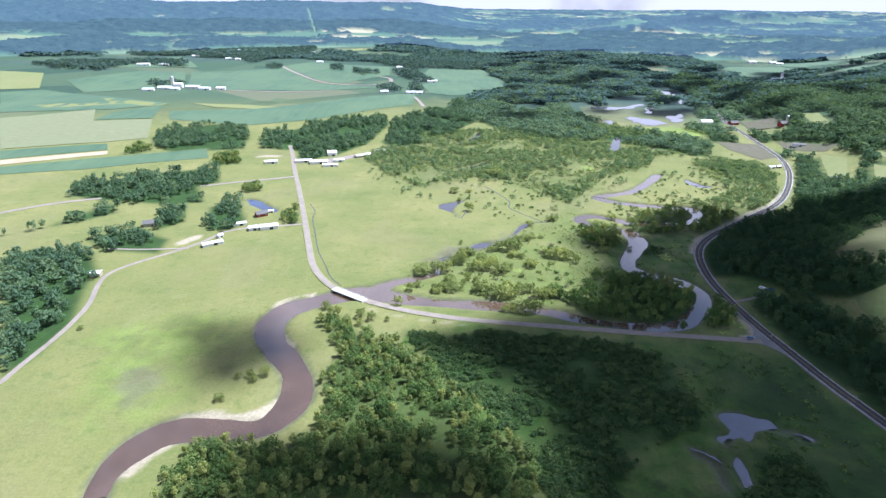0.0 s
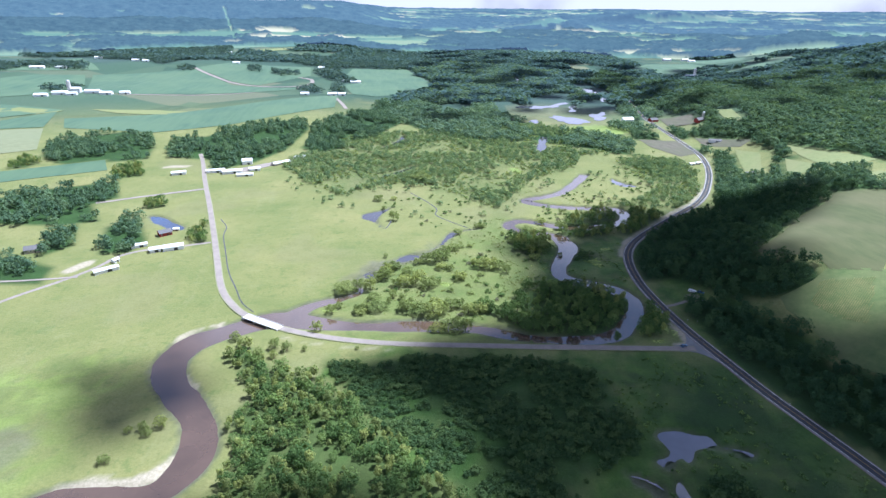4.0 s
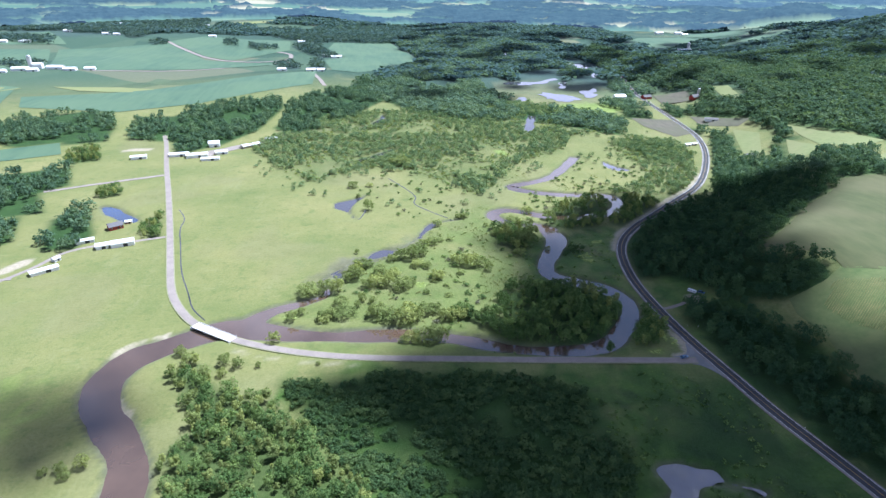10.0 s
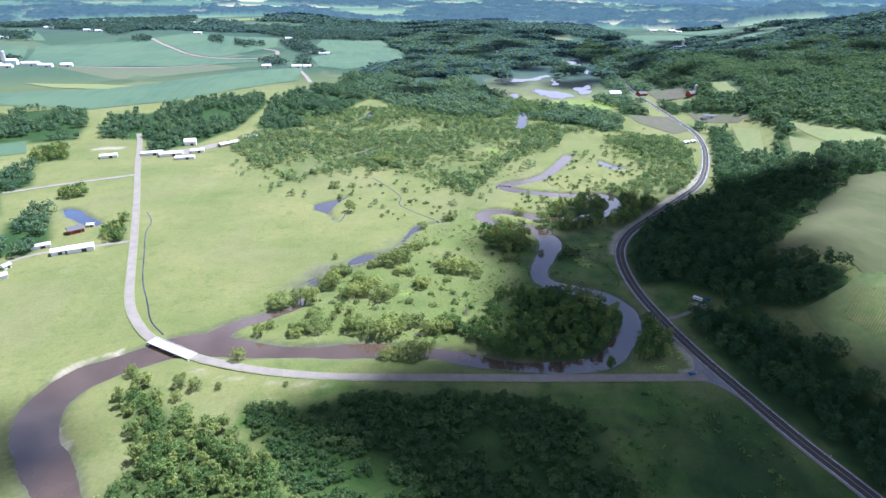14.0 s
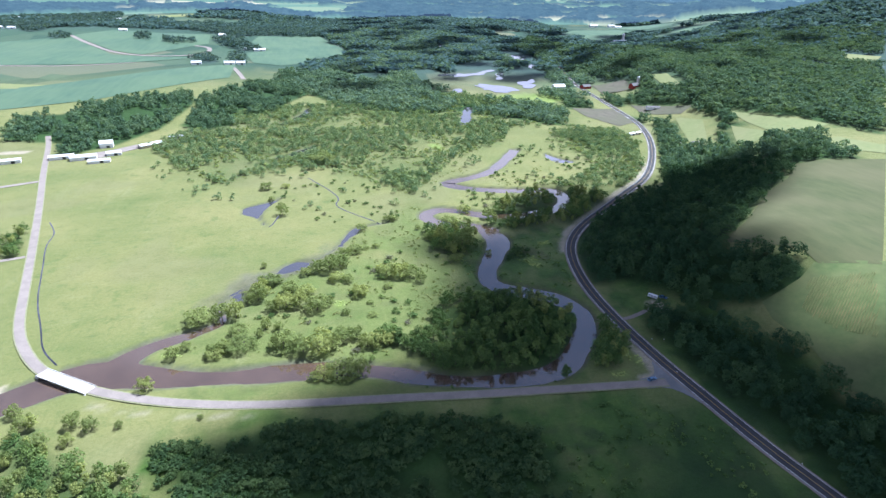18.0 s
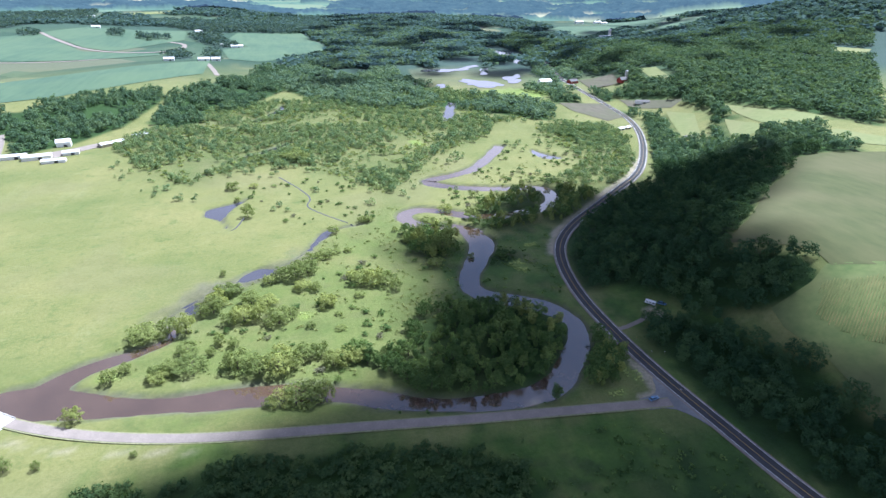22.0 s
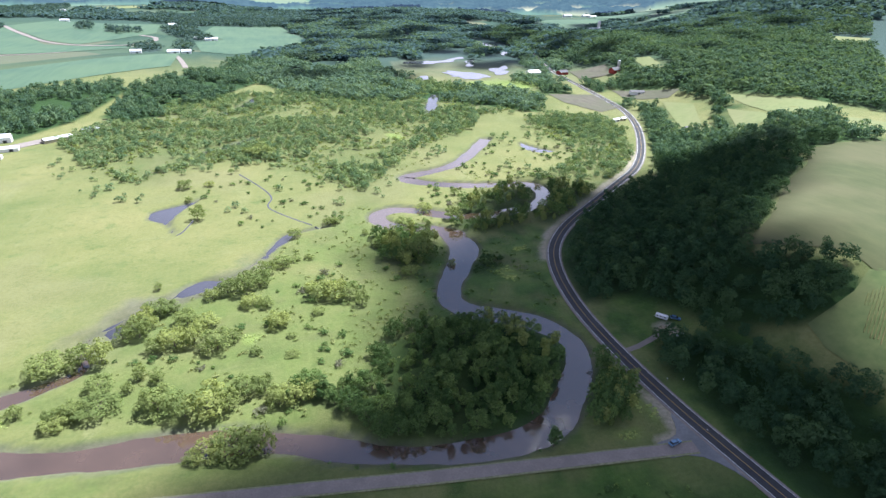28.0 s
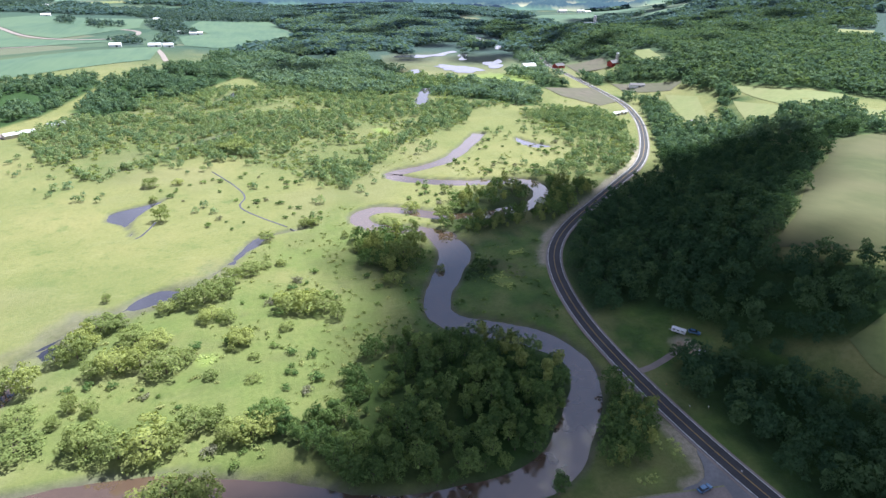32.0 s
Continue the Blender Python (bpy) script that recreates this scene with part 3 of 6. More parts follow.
WOODS = [
    ('far', [(62, 1234), (158, 1366), (297, 1345), (491, 1486), (581, 1296), (538, 1099), (476, 1057), (475, 1217), (410, 1308), (281, 1266), (205, 1206)]),
    ('far', [(212, 1254), (271, 1301), (245, 1090), (221, 1065), (179, 1099)]),
    ('far', [(399, 1015), (476, 1057), (471, 978), (425, 962)]),
    ('wood', [(418, 954), (453, 940), (452, 881), (406, 896)]),
    ('wood', [(550, 944), (564, 798), (549, 694), (536, 714), (541, 800), (504, 894), (525, 941)]),
    ('wood', [(499, 975), (519, 939), (508, 901), (484, 908)]),
    ('wood', [(480, 849), (492, 825), (463, 783), (462, 805)]),
    ('scrub', [(364, 780), (421, 771), (411, 703), (379, 679), (342, 685), (334, 729)]),
    ('wood', [(-82, 1101), (-48, 1108), (-38, 964), (-65, 932), (-85, 985)]),
    ('wood', [(-236, 799), (-222, 808), (-198, 741), (-215, 754)]),
    ('tree', [(179, 345), (196, 355), (203, 342), (196, 329), (181, 313), (169, 313), (173, 327)]),
    ('shrub', [(161, 456), (181, 454), (179, 433), (167, 430), (157, 441)]),
    ('shrub', [(197, 396), (200, 377), (198, 360), (194, 363), (194, 380)]),
    ('lot', [(-1287, 2299), (-1094, 2472), (-1084, 2796), (-912, 2927), (-640, 2706), (-543, 2242), (-629, 2122), (-667, 1927), (-808, 2053), (-1003, 2230), (-1159, 2200)]),
    ('lot', [(-1217, 1661), (-1075, 1570), (-960, 1559), (-980, 1772), (-802, 1721), (-875, 1888), (-974, 1940), (-1049, 1868), (-1181, 1787)]),
    ('lot', [(-238, 2254), (-26, 2496), (166, 2568), (184, 2192), (73, 1985), (-40, 1983), (-134, 1961)]),
    ('lot', [(-497, 2266), (-250, 2376), (-98, 1996), (-145, 1858), (-223, 1922), (-335, 2186), (-435, 2162)]),
    ('lot', [(-211, 1811), (-125, 1827), (-91, 1678), (-65, 1608), (-110, 1593), (-186, 1736)]),
    ('lot', [(-609, 1857), (-565, 1891), (-542, 1821), (-575, 1803)]),
    ('lot', [(-412, 1901), (-369, 1868), (-349, 1764), (-381, 1791)]),
    ('lot', [(-313, 1777), (-243, 1762), (-235, 1697), (-296, 1709)]),
    ('lot', [(-205, 1465), (-162, 1493), (-133, 1369), (-174, 1347)]),
    ('lot', [(-123, 1474), (-97, 1507), (-89, 1368), (-111, 1356)]),
    ('lot', [(-756, 1410), (-714, 1453), (-662, 1402), (-714, 1366)]),
    ('tree', [(-99, 315), (-86, 327), (-66, 301), (-42, 288), (-19, 263), (13, 221), (33, 188), (35, 159), (-140, 155), (-138, 172), (-137, 194), (-112, 195), (-89, 194), (-75, 209), (-74, 228), (-86, 255), (-76, 273)]),
    ('shrub', [(-38, 302), (-6, 304), (30, 305), (67, 301), (102, 294), (122, 284), (129, 270), (132, 248), (128, 216), (110, 206), (85, 189), (67, 161), (35, 159), (33, 188), (13, 221), (-19, 263)]),
    ('shrub', [(127, 163), (146, 191), (165, 192), (169, 177), (164, 163)]),
    ('wood', [(216, 352), (227, 358), (248, 353), (260, 319), (270, 300), (266, 267), (276, 256), (290, 236), (280, 190), (244, 190), (232, 224), (229, 250), (224, 279), (219, 307), (215, 335)]),
    ('wood', [(229, 479), (258, 510), (306, 534), (351, 554), (393, 550), (414, 515), (433, 500), (404, 471), (365, 445), (315, 404), (292, 389), (313, 364), (310, 335), (298, 328), (284, 334), (273, 336), (249, 356), (243, 374), (227, 397), (203, 395), (211, 434)]),
    ('wood', [(316, 358), (326, 358), (334, 336), (325, 328), (314, 340)]),
    ('wood', [(485, 798), (513, 778), (456, 679), (469, 639), (529, 724), (531, 707), (487, 629), (475, 591), (437, 550), (438, 507), (414, 515), (357, 563), (407, 650)]),
    ('wood', [(488, 607), (539, 585), (527, 553), (498, 474), (489, 465), (446, 492), (445, 514), (450, 566)]),
    ('wood', [(-301, 826), (-325, 933), (-279, 940), (-246, 1008), (-142, 1076), (-124, 1012), (-144, 862), (-175, 796), (-222, 753), (-241, 810)]),
    ('wood', [(-458, 814), (-486, 901), (-383, 993), (-334, 874), (-322, 814), (-416, 778)]),
    ('wood', [(-441, 582), (-455, 625), (-422, 654), (-395, 684), (-324, 718), (-295, 651), (-313, 627), (-283, 572), (-316, 561), (-373, 569), (-417, 574)]),
    ('wood', [(-428, 460), (-403, 486), (-382, 568), (-359, 531), (-381, 504), (-423, 467)]),
    ('wood', [(-248, 487), (-270, 553), (-250, 584), (-218, 520), (-221, 487)]),
    ('wood', [(-294, 484), (-313, 534), (-302, 573), (-277, 508)]),
    ('wood', [(-349, 460), (-322, 490), (-284, 469), (-271, 463), (-264, 428), (-317, 433)]),
    ('wood', [(-392, 411), (-380, 437), (-322, 427), (-298, 392), (-285, 351), (-266, 310), (-264, 267), (-269, 244)]),
    ('tree', [(-478, 765), (-473, 811), (-442, 781), (-458, 750)]),
    ('tree', [(-348, 759), (-323, 792), (-299, 734), (-330, 724)]),
    ('tree', [(-184, 530), (-175, 553), (-159, 504), (-171, 496)]),
    ('tree', [(-259, 621), (-242, 641), (-232, 613), (-250, 604)]),
    ('wood', [(-124, 1012), (-60, 1160), (9, 1193), (19, 1038), (-21, 936), (-85, 909), (-115, 926)]),
    ('scrub', [(-118, 830), (-40, 975), (55, 983), (126, 1038), (200, 1052), (319, 1035), (412, 908), (375, 822), (337, 829), (290, 806), (255, 741), (186, 684), (143, 618), (120, 575), (86, 628), (46, 669), (-3, 678), (-45, 635), (-80, 675), (-105, 716), (-138, 784)]),
    ('wood', [(-126, 880), (-101, 991), (-67, 954), (-59, 871), (-101, 847)]),
    ('wood', [(-49, 1112), (0, 1298), (90, 1394), (103, 1238), (59, 1120), (7, 1004), (-15, 947), (-40, 988)]),
    ('far', [(4, 1120), (101, 1394), (84, 2022), (237, 2191), (438, 2130), (546, 1822), (374, 1460), (219, 1301), (237, 1097), (311, 1008), (402, 885), (358, 804), (241, 911), (159, 904), (87, 975)]),
    ('scrub', [(319, 765), (373, 801), (403, 751), (397, 674), (357, 598), (312, 555), (287, 559), (268, 579), (312, 624), (324, 663), (325, 710)]),
    ('tree', [(60, 357), (73, 365), (96, 359), (101, 387), (124, 399), (143, 392), (176, 392), (190, 378), (187, 356), (168, 328), (152, 308), (125, 317), (108, 323), (97, 323), (90, 331), (76, 348)]),
    ('tree', [(116, 501), (138, 503), (154, 494), (146, 465), (130, 449), (124, 459), (114, 470)]),
    ('tree', [(171, 525), (200, 554), (237, 569), (235, 526), (212, 494), (182, 487), (169, 501)]),
    ('tree', [(257, 565), (288, 551), (283, 530), (233, 489), (223, 498)]),
    ('tree', [(181, 343), (193, 347), (189, 327), (174, 311), (171, 316)]),
    ('wood', [(536, 735), (550, 742), (532, 690), (517, 640), (513, 650), (522, 700)]),
    ('farhill', [(559, 979), (549, 837), (548, 710), (580, 629), (594, 562), (1246, 1190), (1177, 1295), (1124, 1407), (951, 1406), (735, 1376), (711, 1895), (493, 1493), (546, 1337), (566, 1133)]),
]


# willows: place, height, spread
WILLOWS_BANK = [(-18, 364, 5.2, 1.81), (-5, 368, 6.6, 2.19), (-13, 368, 6.8, 1.2), (-8, 382, 5.7, 1.81), (16, 364, 10.4, 1.19), (26, 358, 11.2, 0.87), (34, 359, 11.5, 1.27), (41, 358, 10.0, 0.82), (12, 366, 6.6, 1.01), (47, 366, 9.0, 1.05), (54, 366, 8.0, 0.87), (59, 357, 8.2, 1.02), (65, 358, 8.7, 1.16), (71, 359, 7.7, 1.01), (44, 337, 9.9, 1.56), (36, 336, 7.5, 1.36), (31, 335, 4.2, 1.4), (54, 334, 12.5, 0.6), (49, 334, 11.1, 0.94)]
WILLOWS_SLOUGH = [(-31, 399, 8.0, 1.8), (-19, 401, 11.4, 0.89), (-11, 400, 12.7, 0.72), (-6, 415, 7.6, 1.04), (0, 417, 10.4, 0.96), (4, 435, 7.1, 1.79), (8, 404, 7.8, 0.85), (16, 405, 9.6, 1.21), (24, 406, 10.3, 0.95), (34, 399, 9.8, 1.29), (40, 405, 5.8, 1.2), (1, 424, 10.6, 0.96), (28, 419, 6.3, 1.64), (9, 437, 6.0, 1.45), (6, 386, 7.5, 0.72), (13, 382, 5.4, 0.98), (3, 378, 4.6, 0.95), (19, 423, 7.4, 1.4)]
WILLOWS_MEADOW = [(28, 444, 6.8, 1.0), (35, 448, 8.8, 1.05), (43, 447, 11.9, 0.96), (50, 454, 9.8, 1.21), (54, 466, 8.4, 1.02), (47, 433, 5.8, 1.7), (54, 430, 5.4, 1.21), (59, 411, 7.8, 1.21), (79, 433, 9.4, 1.21), (87, 431, 10.6, 1.08), (94, 428, 8.7, 1.04), (99, 421, 8.0, 0.84), (78, 418, 3.4, 1.64), (76, 442, 4.6, 1.55), (65, 401, 2.0, 2.01), (50, 392, 3.4, 1.44), (1, 460, 4.6, 0.82), (62, 474, 5.4, 2.09), (77, 478, 3.0, 1.78), (65, 387, 1.8, 3.28)]
WILLOWS_BEND = [(70, 511, 5.6, 1.52), (96, 525, 5.3, 1.42), (91, 526, 5.5, 1.09), (68, 478, 2.4, 3.25), (10, 552, 10.5, 0.86), (-6, 618, 7.0, 1.49), (11, 619, 4.2, 1.7), (137, 465, 13.2, 1.09), (128, 463, 9.1, 0.86), (120, 486, 5.4, 2.3), (157, 537, 7.2, 1.42), (139, 517, 5.4, 2.24), (172, 517, 8.9, 1.21), (147, 483, 10.6, 1.05), (129, 446, 5.5, 1.79), (112, 504, 3.9, 1.04), (46, 691, 12.2, 1.84), (32, 694, 8.3, 1.48)]


# ---- land ----
def smooth(a, b, v):
    u = np.clip((v - a) / (b - a), 0, 1)
    return u * u * (3 - 2 * u)


def off_line(x, y, line, widths=None):
    """Distance from a line of points, its side (+1 to the right), and the width there."""
    best, side, wide = np.full(x.shape, 1e9), np.ones(x.shape), np.zeros(x.shape)
    for n, ((ax, ay), (bx, by)) in enumerate(zip(line[:-1], line[1:])):
        dx, dy = bx - ax, by - ay
        u = np.clip(((x - ax) * dx + (y - ay) * dy) / (dx * dx + dy * dy + 1e-9), 0, 1)
        d = np.hypot(x - ax - u * dx, y - ay - u * dy)
        near = d < best
        best = np.where(near, d, best)
        side = np.where(near, np.where(dx * (y - ay) - dy * (x - ax) < 0, 1, -1), side)
        if widths:
            wide = np.where(near, widths[n] + (widths[n + 1] - widths[n]) * u, wide)
    return best, side, wide


def inside(x, y, poly):
    """Signed distance from a closed outline, + inside."""
    ring = [*poly, poly[0]]
    d, _, _ = off_line(x, y, ring)
    odd = np.zeros(x.shape, bool)
    for (ax, ay), (bx, by) in zip(ring[:-1], ring[1:]):
        if ay != by:
            odd ^= ((ay > y) != (by > y)) & (x < (bx - ax) * (y - ay) / (by - ay) + ax)
    return np.where(odd, d, -d)


def rounded(line, closed=False, times=2):
    for _ in range(times):
        pts = [*line, line[0]] if closed else line
        cut = []
        for a, b in zip(pts[:-1], pts[1:]):
            cut += [tuple(p + (q - p) * f for p, q in zip(a, b)) for f in (0.25, 0.75)]
        line = cut if closed else [line[0], *cut[1:-1], line[-1]]
    return line


def rolling(x, y):
    return np.sin(x / 170 + 1.3) * np.cos(y / 210 - 0.4) + 0.6 * np.sin(x / 83 - y / 131) + 0.5 * np.sin(x / 300 + y / 97 + 2)


def wobble(x, y, s, k=0.0):
    """Cheap uneven field of about -1 to 1 with waves of s metres."""
    a = np.sin(x / s * 2.1 + 1.7 * np.sin(y / s * 1.3 + k) + k) + np.sin(y / s * 1.9 + 1.4 * np.sin(x / s * 1.1 + 2 * k) + 2.3 * k)
    b = np.sin((x + y) / s * 3.7 + 2 * np.sin((x - y) / s * 2.9 + k))
    return (a + 0.6 * b) / 2.2


def lattice(i, j, k):
    v = np.sin(i * 127.1 + j * 311.7 + k * 74.7) * 43758.5453
    return v - np.floor(v)


def fbm(x, y, s, k=0.0, octaves=4):
    """Value noise of about -1 to 1 with waves of s metres and finer."""
    total, size = 0.0, 0.0
    for n in range(octaves):
        u, v = x / s * 2 ** n + 17.3 * n + k, y / s * 2 ** n - 9.1 * n
        i, j = np.floor(u), np.floor(v)
        u, v = u - i, v - j
        u, v = u * u * (3 - 2 * u), v * v * (3 - 2 * v)
        a = lattice(i, j, k) * (1 - u) + lattice(i + 1, j, k) * u
        b = lattice(i, j + 1, k) * (1 - u) + lattice(i + 1, j + 1, k) * u
        total, size = total + (a * (1 - v) + b * v - 0.5) * 0.5 ** n, size + 0.5 ** n
    return total / size * 3.0


RIVER = rounded(RIVER)
RIVER_UP = rounded(RIVER_UP)
WATERS = [
    ("river", [p[:2] for p in RIVER], [p[2] for p in RIVER], RIVER_WATER, "brown silty river winding through the meadows"),
    ("river", RIVER_UP, [12.0] * len(RIVER_UP), RIVER_WATER, "upper bends of the brown silty river"),
]
SLOUGH = rounded(SLOUGH)
WATERS.append(("slough", SLOUGH, [max(1.6, 14 - 0.85 * n) for n in range(len(SLOUGH))], RIVER_WATER, "dark narrow slough among willows"))
for line, w, text in ((DITCH, 1.3, "thin dark ditch beside the road"), (CREEK, 1.6, "thin dark creek in the meadow"),
                      (CREEK2, 1.5, "thin ditch below the oxbow"), (FARW1, 7, "dark pool in the scrub"), (FARW2, 9, "pale pool in the far scrub"), (FARW3, 15, "far reach of the river")):
    line = rounded(line)
    w = [w * (0.55 + 0.45 * math.sin(math.pi * min(1, max(0, (n + 1) / (len(line) + 1)))) + 0.25 * math.sin(n * 1.7)) for n in range(len(line))]
    WATERS.append(("creek" if max(w) < 3 else "pool", line, w, POND_WATER, text))
PONDS = [(OXBOW, POND_WATER, "dark oxbow pool in the meadow"), (POOL_A, POND_WATER, "dark muddy pool in the slough"), (POOL_B, POND_WATER, "dark pool among willows"), (POOL_C, POND_WATER, "dark pool behind the willows"), (POND, SKY_PALE_WATER, "shallow grey pond with ragged edges"), (POND2, SKY_PALE_WATER, "small ragged pool in the wet meadow"), (POND3, SKY_PALE_WATER, "narrow ragged pool in the wet meadow"),
         (LPOND, BLUE_WATER, "deep blue farm pond"), (PALE, SKY_PALE_WATER, "pale shallow pool by the river bend"),
         (M1, SKY_PALE_WATER, "far marsh pool"), (M2, SKY_PALE_WATER, "wide far marsh pool"), (M3, SKY_PALE_WATER, "far glinting pool"), (M4, SKY_PALE_WATER, "long thin far marsh pool"), (M5, SKY_PALE_WATER, "far marsh channel"), (M6, SKY_PALE_WATER, "far glinting pool in the woods"), (M7, SKY_PALE_WATER, "small far marsh pool"), (M8, SKY_PALE_WATER, "small far marsh pool")]
PONDS = [(rounded(p, True), m, text) for p, m, text in PONDS]


def lie(x, y):
    """Height of the land before the water has cut into it."""
    x, y = np.asarray(x, float), np.asarray(y, float)
    d, side, _ = off_line(x, y, EDGE)
    d = d * side
    z = 37 * smooth(14, 150, d) * smooth(1750, 1150, y) + 4 * smooth(100, 400, d) * rolling(x, y)
    for cx, cy, sx, sy, h in ((1520, 1480, 320, 350, 100), (1750, 1000, 450, 420, 110), (2300, 2000, 600, 500, 100)):
        z = z + h * np.exp(-((x - cx) / sx) ** 2 - ((y - cy) / sy) ** 2)
    z = z + smooth(0, 500, y - 760 - 0.35 * (x + 100)) * smooth(100, -250, x) * (13 + 4 * rolling(x, y))
    z = z + 6 * smooth(-330, -620, x) * smooth(250, 500, y)
    for cx, cy, sx, sy, h in ((1900, 2600, 330, 330, 75),):
        z = z + h * np.exp(-((x - cx) / sx) ** 2 - ((y - cy) / sy) ** 2)
    r = np.hypot(x, y)
    return z + 14 * smooth(1500, 2300, r) * np.maximum(rolling(x / 2.2 + 50, y / 2.2), 0) * smooth(5200, 3600, r)


def far_rise(x, y):
    """The wooded ridge across the far end of the crops, and low hills beyond the valley."""
    r, way = np.hypot(x, y), np.arctan2(x, y)
    z = smooth(3900, 6300, r) * (120 + 42 * fbm(x, y, 1100, 3.0, 4)) * smooth(0.05, -0.10, way)
    for cx, cy, sx, sy, h in ((1500, 5300, 300, 420, 95), (3300, 7200, 900, 500, 120)):
        z = z + h * np.exp(-((x - cx) / sx) ** 2 - ((y - cy) / sy) ** 2)
    return z + 34 * smooth(3200, 5200, r) * np.maximum(fbm(x, y, 1300, 5.0, 3), 0) + 70 * smooth(9000, 14500, r)


def far_wood(x, y):
    """How wooded the far country is, 0 to 1."""
    r, way = np.hypot(x, y), np.arctan2(x, y)
    d = 0.75 * fbm(x, y, 620, 1.0, 3) + 0.55 * fbm(x, y, 170, 2.0, 3) + 0.12
    d = d + 0.9 * smooth(3900, 4700, r) * smooth(0.05, -0.10, way) + 0.10 * smooth(2300, 2900, r) * smooth(-0.02, 0.1, way)
    d = d + 0.75 * smooth(2600, 1700, r) * smooth(0.02, 0.12, way)
    d = np.where((np.abs(way + 0.215 + 0.000004 * r) < 0.0016) & (r > 3300) & (r < 6000), -1.0, d)
    return smooth(0.0, 0.07, d) * np.where(way < 0.02, smooth(2000, 2300, r), smooth(1150, 1400, r))


def steps(lo, a, b, hi, fine, grow):
    mid, out, s = list(np.arange(a, b + fine, fine)), [], fine
    v = mid[-1]
    while v < hi:
        s *= grow
        v += s
        mid.append(v)
    v, s = a, fine
    while v > lo:
        s *= grow
        v -= s
        out.append(v)
    return np.array(out[::-1] + mid)


GX, GY = steps(-4900, -300, 330, 4900, 2.9, 1.055), steps(-700, 140, 700, 4950, 2.9, 1.035)
XX, YY = np.meshgrid(GX, GY)
Z0 = lie(XX, YY)
valley = smooth(9, 2, Z0)
Z0 = Z0 - 26 * smooth(2640, 2900, np.hypot(XX, YY)) + valley * 0.22 * wobble(XX, YY, 31) + 0.12 * wobble(XX, YY, 9, 1.0)
SHORE = np.full(XX.shape, -1e3)  # + in the water
for _, line, w, _, _ in WATERS:
    if max(w) < 3:
        continue
    d, _, wide = off_line(XX, YY, line, w)
    SHORE = np.maximum(SHORE, wide / 2 - d + 0.8 * wobble(XX, YY, 13) * np.minimum(wide / 10, 1))
for poly, _, text in PONDS:
    if poly[0][1] > 980:
        continue
    SHORE = np.maximum(SHORE, inside(XX, YY, poly) - (1.6 if "oxbow" in text or "muddy" in text or "willows" in text else 0) + (0.9 * wobble(XX, YY, 5, 2.0) + 0.6 if poly[0][1] < 240 else 1.6 * wobble(XX, YY, 12, 2.0)))
ZZ = Z0 - 2.6 * smooth(-3.0, 4.0, SHORE) * smooth(30, 14, Z0)
WATER_Z = -1.3  # below the undisturbed land


def ground_z(x, y):
    """Height of the ground sheet."""
    x, y = np.asarray(x, float), np.asarray(y, float)
    i = np.clip(np.searchsorted(GX, x) - 1, 0, len(GX) - 2)
    j = np.clip(np.searchsorted(GY, y) - 1, 0, len(GY) - 2)
    u, v = np.clip((x - GX[i]) / (GX[i + 1] - GX[i]), 0, 1), np.clip((y - GY[j]) / (GY[j + 1] - GY[j]), 0, 1)
    return (ZZ[j, i] * (1 - u) + ZZ[j, i + 1] * u) * (1 - v) + (ZZ[j + 1, i] * (1 - u) + ZZ[j + 1, i + 1] * u) * v


def mesh_of(name, verts, faces, mat, smooth_faces=False, **points):
    """A mesh from arrays: faces all of one size. points: float values on the vertices."""
    verts, faces = np.asarray(verts, np.float32), np.asarray(faces, np.int32)
    me = bpy.data.meshes.new(name)
    me.vertices.add(len(verts))
    me.vertices.foreach_set("co", verts.ravel())
    k = faces.shape[1]
    me.loops.add(faces.size)
    me.loops.foreach_set("vertex_index", faces.ravel())
    me.polygons.add(len(faces))
    me.polygons.foreach_set("loop_start", np.arange(0, faces.size, k, dtype=np.int32))
    me.polygons.foreach_set("loop_total", np.full(len(faces), k, np.int32))
    me.polygons.foreach_set("use_smooth", np.full(len(faces), smooth_faces))
    for key, values in points.items():
        a = me.attributes.new(key, "FLOAT", "POINT")
        a.data.foreach_set("value", np.asarray(values, np.float32).ravel())
    me.materials.append(mat)
    me.update(calc_edges=True)
    return me


def part(name, bm, mat, parent=None, label="", shade=False):
    me = bpy.data.meshes.new(name)
    bm.to_mesh(me)
    bm.free()
    if shade:
        me.polygons.foreach_set("use_smooth", np.full(len(me.polygons), True))
    me.materials.append(mat)
    ob = new(name, me)
    ob.parent = parent
    return tagged(ob, label)


def soft_region(polys, edge, waves=14, amount=5.0):
    """A patch of the ground with a ragged, fading edge."""
    out = np.zeros(XX.shape)
    for p in polys:
        d = inside(XX, YY, rounded(p, True, 1)) + amount * wobble(XX, YY, waves, 0.7) + 0.5 * amount * wobble(XX, YY, waves / 3, 1.9)
        out = np.maximum(out, smooth(-edge, edge, d))
    return out


